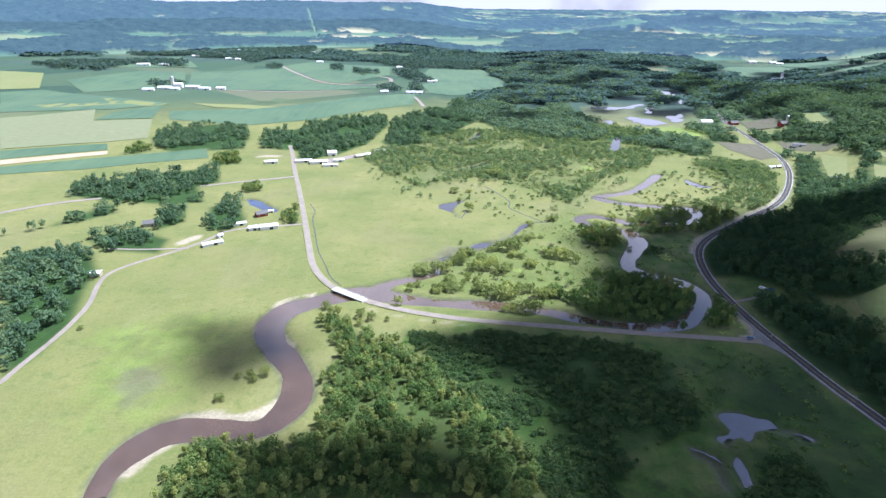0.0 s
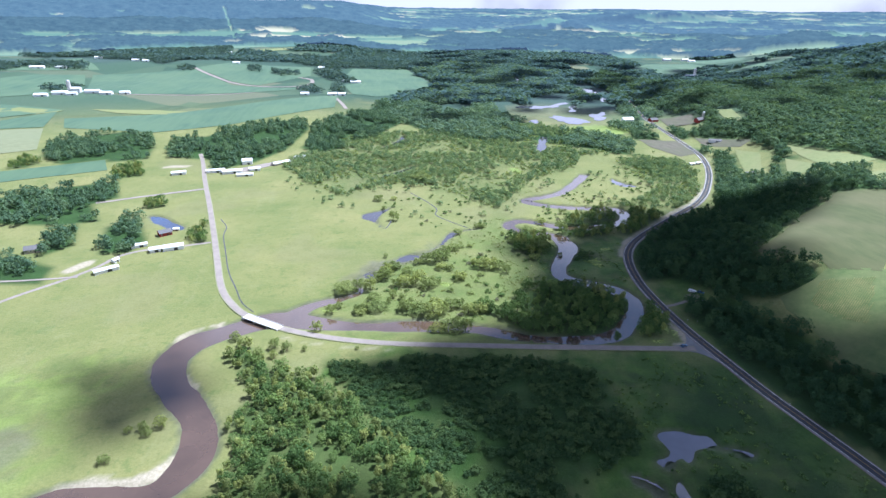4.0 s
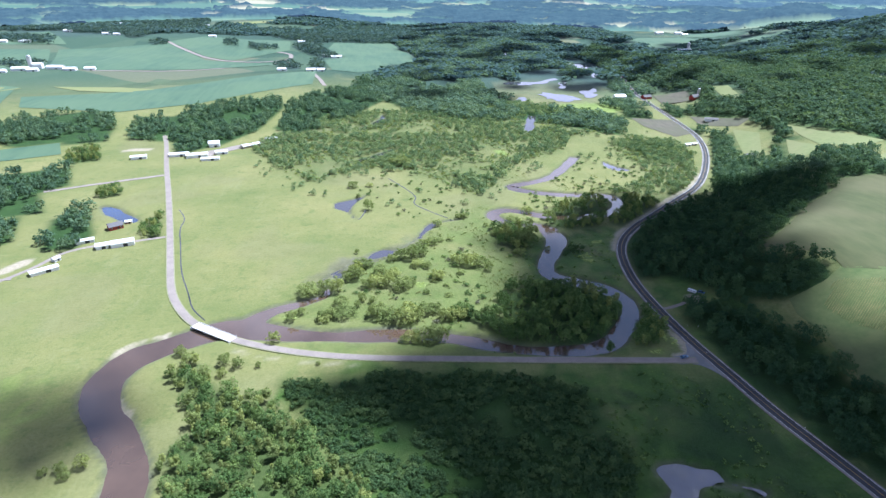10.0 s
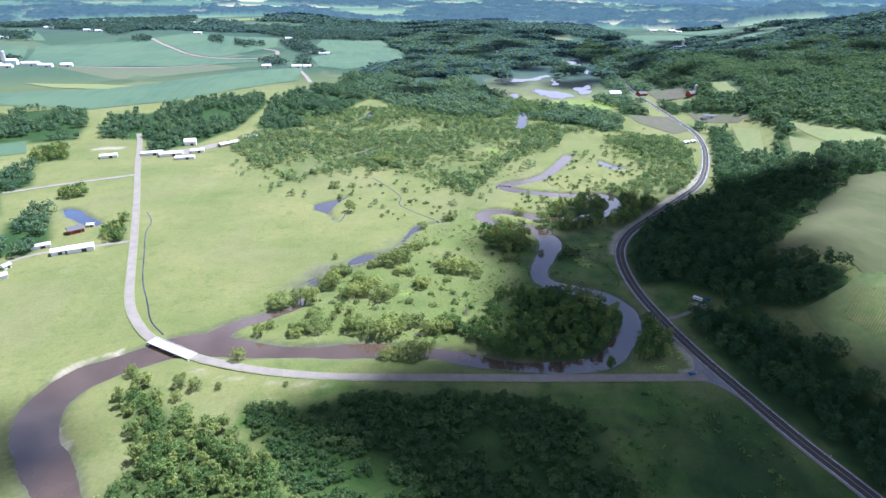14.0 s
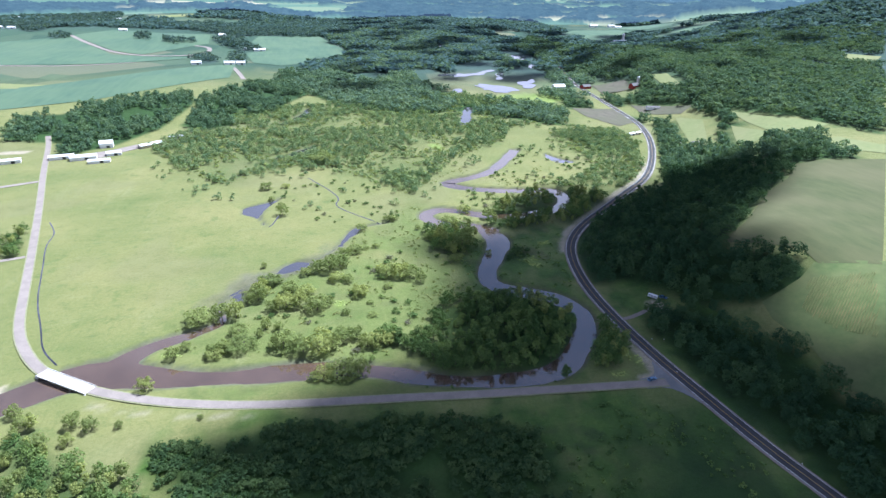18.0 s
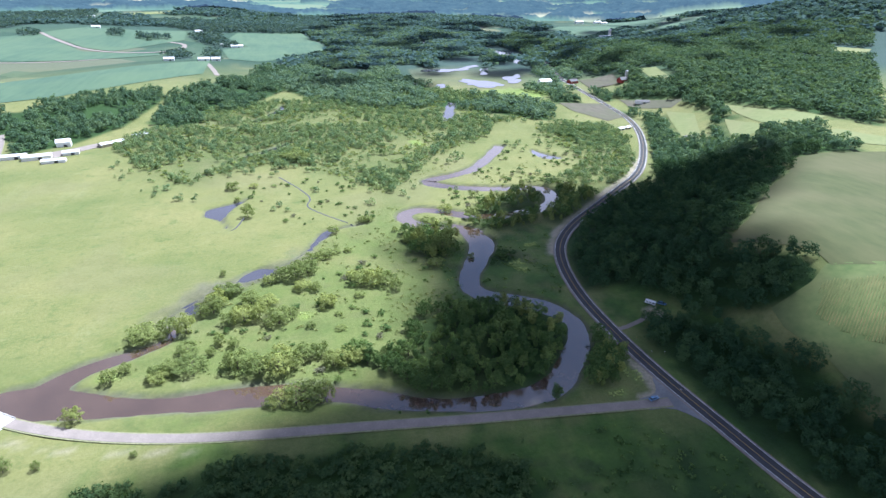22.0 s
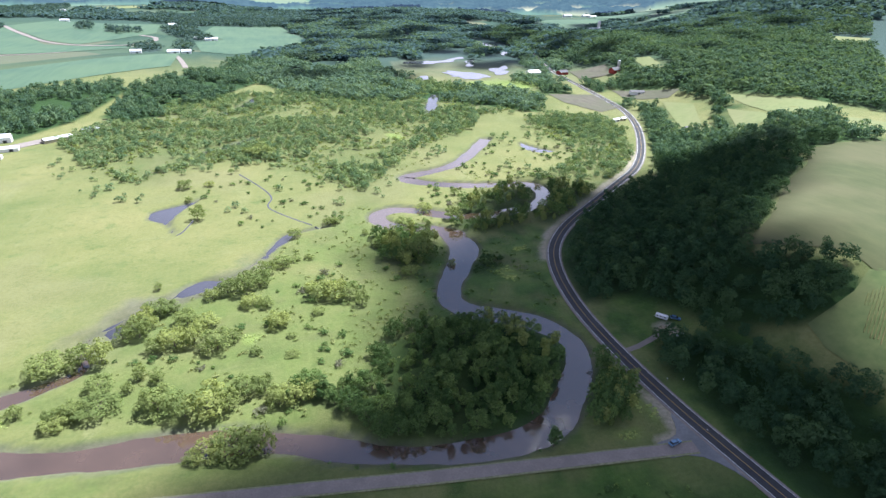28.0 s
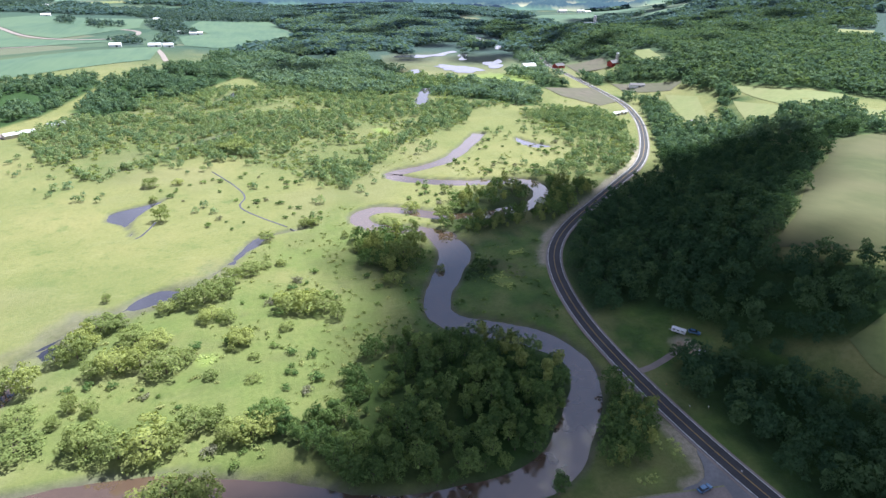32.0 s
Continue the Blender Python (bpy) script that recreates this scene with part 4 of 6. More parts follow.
# Lush grass; its deep green also paints the shaded ground, weaker where sunlit
lush = soft_region([p for k, p in FIELDS if k in ("lush", "yard")], 12, 17, 9.0) * (0.88 + 0.35 * wobble(XX, YY, 16, 0.3) + 0.2 * wobble(XX, YY, 6, 1.3)) * np.where(XX < -60, 0.3, np.where((YY > 318) & (XX < 130), 0.42, 1.0))
lush = np.clip(lush, 0, 1)
lush = np.maximum(lush, 0.55 * smooth(-16, -3, SHORE) * smooth(2, 0, np.abs(SHORE)) )
lime = soft_region([p for k, p in FIELDS if k == "lime"], 3, 9, 2.0)
ring = inside(XX, YY, MUD) + 4 * wobble(XX, YY, 14, 0.7)
lime = np.maximum(lime, 0.5 * smooth(-30, -4, ring) * smooth(6, 0, ring) * smooth(-0.5, 0.4, wobble(XX, YY, 9, 2.0)))
weeds = soft_region([[(-240, 310), (-190, 325), (-150, 322), (-146, 290), (-168, 262), (-185, 214), (-205, 205), (-222, 250)]], 16, 22, 12.0)
lime = np.maximum(lime, 0.62 * weeds * smooth(-0.25, 0.35, wobble(XX, YY, 15, 1.0) + 0.5 * wobble(XX, YY, 5, 0.4)))
mud = np.maximum(np.maximum(0.6 * soft_region([MUD], 6), 0.3 * soft_region([MARSH, MARSH_UP], 25, 60, 25)), smooth(-2.2, 0.3, SHORE) * 0.9)
bank = off_line(XX, YY, SLOUGH)[0]
mud = np.maximum(mud, 0.8 * smooth(12, 5, bank + 5 * wobble(XX, YY, 10, 0.5)) * smooth(60, 0, np.abs(YY - 450)))
dry = 0.55 * smooth(0.25, 0.9, wobble(XX, YY, 60, 3.0)) * smooth(12, 4, Z0)
sand = np.zeros(XX.shape)
for line, w in SANDBARS:
    d, _, _ = off_line(XX, YY, rounded(line))
    sand = np.maximum(sand, (1 if w > 1 else 0.5) * smooth(w + 1.6, w - 1.6, d + 1.4 * wobble(XX, YY, 7)))
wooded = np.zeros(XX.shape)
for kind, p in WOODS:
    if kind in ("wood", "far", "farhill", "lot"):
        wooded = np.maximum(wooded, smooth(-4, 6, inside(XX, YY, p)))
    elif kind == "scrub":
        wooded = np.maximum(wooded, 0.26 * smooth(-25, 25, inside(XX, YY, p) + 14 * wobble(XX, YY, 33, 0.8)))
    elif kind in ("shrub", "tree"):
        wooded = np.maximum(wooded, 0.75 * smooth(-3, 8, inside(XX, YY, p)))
# Dark sedge patches, plus a painted darkening for the shade over this corner
sedge_shade = smooth(0.0, 0.35, wobble(XX, YY, 30, 2.4) + 0.5 * wobble(XX, YY, 11, 0.9)) 
sedge_shade = (0.40 + 0.4 * sedge_shade) * soft_region([[(168, 284), (250, 292), (300, 60), (100, 60), (118, 190)]], 14)
# The strip east of the highway is coloured dark for wood and cloud shade
wooded = np.maximum(np.maximum(wooded, np.maximum(sedge_shade, soft_region([BOG], 4, 12, 3.0))), 1.0 * soft_region([[(208, 318), (236, 330), (330, 60), (275, 60), (232, 210)]], 6))
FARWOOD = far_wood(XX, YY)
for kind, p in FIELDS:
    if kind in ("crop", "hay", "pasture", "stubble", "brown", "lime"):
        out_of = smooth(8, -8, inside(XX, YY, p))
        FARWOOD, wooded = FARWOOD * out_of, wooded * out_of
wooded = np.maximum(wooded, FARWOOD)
idx = np.arange(XX.size).reshape(XX.shape)
quads = np.stack([idx[:-1, :-1], idx[:-1, 1:], idx[1:, 1:], idx[1:, :-1]], -1).reshape(-1, 4)
ground = new("ground", mesh_of("ground", np.stack([XX, YY, ZZ], -1).reshape(-1, 3), quads, MEADOW, True, lush=lush, lime=lime, mud=mud, dry=dry, sand=sand, wooded=wooded, hazy_plots=smooth(1000, 1400, np.hypot(XX, YY))))
tagged(ground, "green and yellow valley meadow rising to hills", "ground", kind="structure")


# the far country behind it all: fields, woods and ridges, in two belts with blue emission as haze
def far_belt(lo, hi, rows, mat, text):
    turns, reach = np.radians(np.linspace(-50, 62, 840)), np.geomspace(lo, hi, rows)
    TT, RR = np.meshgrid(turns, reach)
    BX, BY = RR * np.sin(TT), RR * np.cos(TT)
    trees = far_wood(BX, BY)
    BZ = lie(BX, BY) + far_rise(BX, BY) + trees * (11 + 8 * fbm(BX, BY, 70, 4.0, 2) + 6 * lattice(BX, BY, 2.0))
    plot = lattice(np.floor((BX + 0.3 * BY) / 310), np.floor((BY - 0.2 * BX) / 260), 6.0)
    # drawn in towards the opening eye point to keep its view, so that the country fits within five kilometres
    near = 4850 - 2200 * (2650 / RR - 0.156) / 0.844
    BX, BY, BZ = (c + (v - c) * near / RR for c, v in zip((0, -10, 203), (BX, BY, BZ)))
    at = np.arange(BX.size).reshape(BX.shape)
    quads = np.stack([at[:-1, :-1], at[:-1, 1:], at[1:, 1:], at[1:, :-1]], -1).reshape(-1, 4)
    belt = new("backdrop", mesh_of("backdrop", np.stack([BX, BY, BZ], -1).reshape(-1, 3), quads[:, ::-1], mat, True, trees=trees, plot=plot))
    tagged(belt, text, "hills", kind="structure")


far_belt(2650, 5000, 64, FAR_COUNTRY, "far fields and wooded strips, tinted blue for haze")
far_belt(5000, 17000, 80, FAR_HILLS, "wooded ridges on the horizon, tinted blue for haze")


def side_points(line, half):
    """Left and right edges of a band along a line; half may differ from point to point."""
    p = np.array([q[:2] for q in line], float)
    d = np.gradient(p, axis=0)
    d /= np.linalg.norm(d, axis=1)[:, None] + 1e-9
    n = np.stack([-d[:, 1], d[:, 0]], -1)
    h = np.broadcast_to(np.asarray(half, float), (len(p),))[:, None]
    return p + n * h, p - n * h


def even(line, step):
    """The line at even steps."""
    p = np.array([q[:2] for q in line], float)
    run = np.r_[0, np.cumsum(np.linalg.norm(np.diff(p, axis=0), axis=1))]
    at = np.linspace(0, run[-1], max(2, int(run[-1] / step) + 1))
    return np.stack([np.interp(at, run, p[:, 0]), np.interp(at, run, p[:, 1])], -1)


for rank, (name, line, w, mat, text) in enumerate(WATERS):
    thin = max(w) < 3
    if thin:
        line, w = even(line, 3.0), 0.75 * np.mean(w)
    a, b = side_points(line, np.array(w) / 2 + (0 if thin else 2.5))
    lv = float(np.median(lie(*np.array([q[:2] for q in line]).T))) + WATER_Z - 0.03 * (rank % 3)
    za, zb = (ground_z(*a.T) + 0.07, ground_z(*b.T) + 0.07) if thin else (np.full(len(a), lv), np.full(len(b), lv))
    v = np.r_[np.c_[a, za], np.c_[b, zb]]
    n = len(a)
    f = [(i, i + n, i + n + 1, i + 1) for i in range(n - 1)]
    tagged(new(name, mesh_of(name, v, f, mat)), text, "water", kind="structure")
for poly, mat, text in PONDS:
    c = np.mean(poly, axis=0)
    lv = float(np.median(lie(*np.array(poly).T))) + WATER_Z + 0.04
    bm = bmesh.new()
    grow = [np.array(p) + (np.array(p) - c) / np.linalg.norm(np.array(p) - c) * (6.0 if poly[0][1] < 240 else 2.5) for p in poly]
    if poly[0][1] > 980:
        # far marsh pools: ragged sheets on the flats
        ring = even([*poly, poly[0]], 6.0)[:-1]
        jag = fbm(ring[:, 0], ring[:, 1], 26, 3.0, 3)[:, None]
        out = ring - c
        grow, lv = c + out * (0.8, 0.72) + out / (np.linalg.norm(out, axis=1)[:, None] + 1) * jag * 13, float(max(ground_z(*np.array(poly).T))) + 0.3
    face = bm.faces.new([bm.verts.new((p[0], p[1], lv)) for p in grow])
    bmesh.ops.triangulate(bm, faces=[face])
    bmesh.ops.recalc_face_normals(bm, faces=bm.faces)
    if sum(q.normal.z for q in bm.faces) < 0:
        bmesh.ops.reverse_faces(bm, faces=bm.faces)
    tagged(part("pond", bm, mat), text, "water", kind="structure")


# ---- fields ----
def field(kind, poly):
    xs, ys = [p[0] for p in poly], [p[1] for p in poly]
    far = math.hypot(np.mean(xs), np.mean(ys))
    bm = bmesh.new()
    bm.faces.new([bm.verts.new((x, y, 0)) for x, y in poly])
    step = 9 if far < 700 else 13 if far < 1050 else 30
    for axis, vals in ((0, xs), (1, ys)):
        for c in np.arange(min(vals) + step, max(vals), step):
            no = (1, 0, 0) if axis == 0 else (0, 1, 0)
            bmesh.ops.bisect_plane(bm, geom=bm.verts[:] + bm.edges[:] + bm.faces[:], plane_co=(c if axis == 0 else 0, c if axis else 0, 0), plane_no=no)
    bmesh.ops.triangulate(bm, faces=bm.faces)
    zs = ground_z([v.co.x for v in bm.verts], [v.co.y for v in bm.verts])
    for v, z in zip(bm.verts, zs):
        v.co.z = z + (0.12 if far < 420 else 0.28 if far < 1050 else 0.4) + 0.00016 * far
    if sum(q.normal.z for q in bm.faces) < 0:
        bmesh.ops.reverse_faces(bm, faces=bm.faces)
    tagged(part("field", bm, FIELD_LOOK[kind], shade=True), FIELD_TEXT[kind], "field", kind="structure")


for kind, poly in FIELDS:
    if kind in FIELD_LOOK:
        field(kind, poly)


def corn_rows(poly, heading, gap):
    """Thin rows of corn over the slope."""
    along, across = Vector((math.cos(heading), math.sin(heading))), Vector((-math.sin(heading), math.cos(heading)))
    mid = Vector(np.mean(poly, axis=0))
    verts, faces = [], []
    for k in range(-30, 31):
        u = np.arange(-40, 40, 2.5)
        x, y = mid.x + along.x * u + across.x * k * gap, mid.y + along.y * u + across.y * k * gap
        keep = inside(x, y, poly) + 1.5 * wobble(x, y, 9, k * 1.0) > 0
        z = ground_z(x, y) + 0.2
        for n in np.nonzero(keep[:-1] & keep[1:])[0]:
            at, tall = len(verts), 0.6 + 0.2 * math.sin(7.3 * k + 1.9 * n)
            for e in (n, n + 1):
                for side, up in ((-0.3, 0), (-0.1, tall), (0.1, tall), (0.3, 0)):
                    verts.append((x[e] + across.x * side, y[e] + across.y * side, z[e] + up))
            faces += [(at + q, at + q + 1, at + q + 5, at + q + 4) for q in range(3)]
    tagged(new("corn_rows", mesh_of("corn_rows", verts, faces, CORN)), "thin rows of green and rusty young corn", "crop", kind="stuff")


corn_rows([(306, 338), (333, 324), (300, 286), (291, 299), (286, 318)], 0.63, 1.25)


# ---- roads ----
def band(name, line, offset, half, lift, mat, thick=0.25, parent=None, tilt=False):
    """A strip of road with sides, following the ground; offset to the left of the line."""
    p = even(line, 4.0)
    pts, _ = side_points(p, offset)
    pts = pts if offset else p
    a, b = side_points(pts, half)
    base = ground_z(p[:, 0], p[:, 1])
    base = np.convolve(np.pad(base, 3, "edge"), np.ones(7) / 7, "valid")
    base = np.maximum(base, ROAD_FLOOR(p)) + lift
    n = len(p)
    za, zb = (ground_z(*a.T) + lift, ground_z(*b.T) + lift) if tilt else (base, base)
    rows = [np.c_[a, za - thick], np.c_[a, za], np.c_[b, zb], np.c_[b, zb - thick]]
    v = np.concatenate(rows)
    f = [(k * n + i, (k + 1) * n + i, (k + 1) * n + i + 1, k * n + i + 1) for i in range(n - 1) for k in range(3)]
    ob = new(name, mesh_of(name, v, f, mat))
    ob.parent = parent
    return ob


def ROAD_FLOOR(p):
    """Roads stay above the river plain."""
    return np.where(lie(p[:, 0], p[:, 1]) < 3, 0.25, -1e3)


HIGHWAY = rounded(HIGHWAY)
ROAD = rounded(ROAD)
hw = tagged(band("highway", HIGHWAY, 0, 3.55, 0.30, OLD_ASPHALT, 0.5), "two-lane highway of fresh dark asphalt with grey shoulders", "road", kind="structure")
for side in (1, -1):
    band("lane", HIGHWAY, 1.62 * side, 1.42, 0.33, ASPHALT, 0.05, hw)
    band("edge_line", HIGHWAY, 3.12 * side, 0.09, 0.335, PAINT_WHITE, 0.03, hw)
    band("verge", HIGHWAY, 3.95 * side, 0.40, 0.16, GRAVEL, 0.4, hw)
    band("centre_line", HIGHWAY, 0.12 * side, 0.06, 0.335, PAINT_YELLOW, 0.03, hw)
gr = tagged(band("road", ROAD, 0, 2.35, 0.26, GRAVEL, 0.5), "pale gravel road with worn wheel tracks", "road", kind="structure")
for side in (1, -1):
    band("verge", ROAD, 2.7 * side, 0.35, 0.16, GRASSY, 0.3, gr)
for line, half, mat, text in ((TRACK, 1.9, GRAVEL, "pale farm track along the meadow edge"), (TRACK2, 1.4, GRAVEL, "short dirt farm lane"), (ROADW, 3.0, GRAVEL, "pale gravel side road"),
                              (ROADE, 2.8, GRAVEL, "pale gravel side road"), (LANE, 1.4, GRAVEL, "gravel driveway off the highway"), (FROAD, 5.0, GRAVEL, "far pale curving road"),
                              (FROAD2, 3.5, GRAVEL, "far pale road between crops"), (FROAD3, 4.0, GRAVEL, "far pale road")):
    far = math.hypot(*line[0])
    tagged(band("track", rounded(line), 0, half, 0.05 + (0.0003 * far if far > 450 else 0), mat, 0.4, tilt=True), text, "road", kind="structure")


# ---- foliage ----
def leaf_cloud(rng, lobes, count, size, ruffle=0.36, flat=0.75):
    """Leaf clumps as small three-cornered blades over the lobes (x, y, z, radius); returns their corners, (count, 3, 3)."""
    lobes = np.array(lobes, float)
    pick = rng.choice(len(lobes), count, p=lobes[:, 3] ** 2 / (lobes[:, 3] ** 2).sum())
    d = rng.normal(size=(count, 3))
    d /= np.linalg.norm(d, axis=1)[:, None]
    d[:, 2] = np.where(d[:, 2] < -0.12, -d[:, 2] * 0.8, d[:, 2])
    r = lobes[pick, 3] * rng.uniform(0.72, 1.06, count)
    at = lobes[pick, :3] + d * r[:, None] * (1, 1, flat)
    nrm = d + rng.normal(size=(count, 3)) * ruffle + (0, 0, 0.20)
    nrm /= np.linalg.norm(nrm, axis=1)[:, None]
    u = np.cross(nrm, rng.normal(size=(count, 3)))
    u /= np.linalg.norm(u, axis=1)[:, None]
    w = np.cross(nrm, u)
    s = size * rng.uniform(0.6, 1.35, count)[:, None]
    k = rng.uniform(0.6, 1.0, (count, 1))
    q = np.stack([at - u * s - w * s * 0.5, at + u * s - w * s * 0.5 * k, at + w * s * (0.4 + k)], 1)
    q[..., 2] = np.maximum(q[..., 2], 0.02)
    return q


def crown(seed, kind, count, size, ruffle):
    """Corners of a crown one unit high."""
    rng = np.random.default_rng(seed)
    lobes = []
    if kind == "tall":
        for _ in range(20):
            h = rng.uniform(0.26, 0.88)
            out = 0.26 * math.sin(math.pi * min(1, (1.02 - h) * 1.25)) * rng.uniform(0.5, 1.0)
            a = rng.uniform(0, 6.283)
            lobes.append((out * math.cos(a), out * math.sin(a), h, rng.uniform(0.08, 0.16)))
        lobes += [(0, 0, 0.45, 0.26), (0, 0, 0.66, 0.20)]
    elif kind == "round":
        for _ in range(34):
            h = rng.uniform(0.16, 0.84)
            out = 0.47 * math.sqrt(max(0.04, 1 - ((h - 0.36) / 0.56) ** 2)) * rng.uniform(0.75, 1.0)
            a = rng.uniform(0, 6.283)
            lobes.append((out * math.cos(a), out * math.sin(a), h, rng.uniform(0.08, 0.15)))
        lobes += [(rng.uniform(-0.08, 0.08), rng.uniform(-0.08, 0.08), 0.40, 0.40), (0, 0, 0.55, 0.34)]
    else:
        for _ in range(14):
            out, a = 0.62 * math.sqrt(rng.uniform(0, 1)), rng.uniform(0, 6.283)
            lobes.append((out * math.cos(a), out * math.sin(a), rng.uniform(0.2, 0.70) * (1.1 - 0.5 * out), rng.uniform(0.14, 0.28)))
        lobes.append((0, 0, 0.30, 0.42))
    return leaf_cloud(rng, lobes, count, size, ruffle)


CROWNS = {}
for kind, n_fine, s_fine in (("tall", 1100, 0.0280), ("round", 1300, 0.0300), ("bush", 760, 0.052)):
    for level, share, grow, ruffle in (("fine", 1.0, 1.0, 0.26), ("mid", 0.31, 1.58, 0.22), ("wood", 0.46, 1.3, 0.18), ("shrub", 0.21, 1.95, 0.22), ("low", 0.115, 2.5, 0.18), ("tiny", 0.08, 2.6, 0.2), ("hill", 0.062, 3.2, 0.16), ("far", 0.034, 4.2, 0.14)):
        CROWNS[kind, level] = [crown(17 * v + len(kind), kind, max(12, int(n_fine * share)), s_fine * grow, ruffle) for v in range(5)]


def stand(name, rows, kind, level, mat, label, category="trees"):
    """Many crowns in one mesh; rows: x, y, height, spread."""
    rng = np.random.default_rng(len(rows))
    rows = np.array(rows, float)
    z = ground_z(rows[:, 0], rows[:, 1])
    made, tints = [], []
    for (x, y, h, w), base in zip(rows, z):
        q = CROWNS[kind, level][rng.integers(5)]
        a = rng.uniform(0, 6.283)
        c, s = math.cos(a) * h * w, math.sin(a) * h * w
        p = np.empty_like(q)
        p[..., 0], p[..., 1], p[..., 2] = q[..., 0] * c - q[..., 1] * s + x, q[..., 0] * s + q[..., 1] * c + y, q[..., 2] * h + base - 0.1
        made.append(p)
        tints.append(np.full(p.shape[0] * 3, rng.uniform()))
    v = np.concatenate(made).reshape(-1, 3)
    ob = new(name, mesh_of(name, v, np.arange(len(v)).reshape(-1, 3), mat, False, tint=np.concatenate(tints)))
    return tagged(ob, label, category, kind="stuff")


def fill(poly, gap, rng, keep=1.0, waves=0, cut=0.0):
    """Uneven grid of points within an outline."""
    p = np.array(poly, float)
    lo, hi = p.min(0) - gap, p.max(0) + gap
    x, y = np.meshgrid(np.arange(lo[0], hi[0], gap), np.arange(lo[1], hi[1], gap * 0.87))
    x = x + (np.arange(len(x)) % 2)[:, None] * gap / 2
    x, y = x.ravel() + rng.uniform(-0.42, 0.42, x.size) * gap, y.ravel() + rng.uniform(-0.42, 0.42, x.size) * gap
    ok = (inside(x, y, poly) + rng.uniform(-0.35, 0.35, x.size) * gap > 0) & (rng.uniform(size=x.size) < keep)
    if waves:
        ok &= wobble(x, y, waves, 0.4) + 0.5 * wobble(x, y, waves / 3, 1.4) > cut
    return x[ok], y[ok]


def clear_of(x, y, tree=2.0):
    """Where trees may stand: off water, roads and fields."""
    ok = np.ones(x.shape, bool)
    for line, w in ((HIGHWAY, 8.0), (ROAD, 6.0), (TRACK, 3.5), (LANE, 3.5), (ROADW, 5.0), (ROADE, 5.0)):
        ok &= off_line(x, y, line)[0] > w
    for _, line, w, _, _ in WATERS:
        d, _, wide = off_line(x, y, line, w)
        ok &= d > wide / 2 + tree
    for poly, _, _ in PONDS:
        ok &= inside(x, y, poly) < -1.5
    for poly in (MARSH, MARSH_UP):
        ok &= (inside(x, y, poly) < -4) | (fbm(x, y, 45, 7.0, 2) > 0.62)
    for kind, poly in FIELDS:
        if kind != "lush" and (kind != "lime" or math.hypot(*poly[0]) < 700):
            ok &= inside(x, y, poly) < (0.5 if kind == "lime" else -3 if math.hypot(*poly[0]) < 700 else -8)
    return ok


rng = np.random.default_rng(7)
pools = {}
LOOKS = {  # gap, height range, spread range, share kept, patch waves, patch cut
    "tree": (5.0, (4.0, 10.5), (0.68, 1.05), 0.95, 24, -0.85), "shrub": (3.3, (1.7, 4.6), (0.8, 1.25), 0.93, 17, -0.45),
    "wood": (7.4, (7.5, 13.5), (0.8, 1.1), 0.97, 0, 0), 
    "scrub": (4.8, (1.4, 3.8), (0.9, 1.5), 0.7, 27, -0.2), "far": (12.0, (9, 15), (1.0, 1.4), 1.0, 110, -0.55), "lot": (15.0, (10, 16), (1.1, 1.5), 0.95, 0, 0), "farhill": (13.0, (11, 17), (1.0, 1.4), 1.0, 0, 0),
}
for kind, poly in WOODS:
    gap, hs, ws, keep, waves, cut = LOOKS[kind]
    x, y = fill(poly, gap, rng, keep, waves, cut)
    ok = clear_of(x, y, 0.3 if kind == "tree" else 2.0) | (kind == "lot")
    x, y = x[ok], y[ok]
    if kind == "wood":
        # farm woodlots are gappy, the wood by the highway is closed
        ok = (wobble(x, y, 38, 0.8) + 0.9 * wobble(x, y, 12, 1.7) > -0.12) | (x > 150)
        x, y = x[ok], y[ok]
    h, w = rng.uniform(*hs, x.size), rng.uniform(*ws, x.size)
    if kind == "scrub":
        # taller trees stand in loose groups among the scrub
        x4, y4 = fill(poly, 7.2, rng, 0.86, 58, -0.30)
        ok = clear_of(x4, y4)
        pools.setdefault("grove", []).append(np.c_[x4[ok], y4[ok], rng.uniform(3.6, 8.8, ok.sum()), rng.uniform(0.8, 1.15, ok.sum())])
    pools.setdefault(kind, []).append(np.c_[x, y, h, w])
x, y = fill([(-110, 640), (-40, 590), (90, 540), (200, 560), (330, 540), (420, 800), (300, 1040), (-60, 960), (-150, 830)], 10.0, rng, 0.5, 34, 0.25)
ok = clear_of(x, y)
pools["grove"].append(np.c_[x[ok], y[ok], rng.uniform(2.6, 6.5, ok.sum()), rng.uniform(0.8, 1.2, ok.sum())])
pools = {k: np.concatenate(v) for k, v in pools.items()}
# scattered bushes of the open meadow
x, y = fill([(0, 607), (49, 646), (105, 620), (119, 538), (97, 509), (72, 500), (41, 539), (15, 545)], 9, rng, 0.6, 23, 0.05)
x2, y2 = fill([(110, 420), (150, 480), (240, 500), (300, 560), (330, 700), (250, 680), (120, 520)], 8, rng, 0.6, 25, -0.1)
x3, y3 = fill([(-10, 400), (60, 345), (110, 400), (100, 470), (50, 440)], 8, rng, 0.55, 21, 0.0)
x, y = np.r_[x, x2, x3], np.r_[y, y2, y3]
ok = clear_of(x, y)
pools["bush"] = np.c_[x[ok], y[ok], rng.uniform(1.4, 4.0, ok.sum()), rng.uniform(0.9, 1.4, ok.sum())]
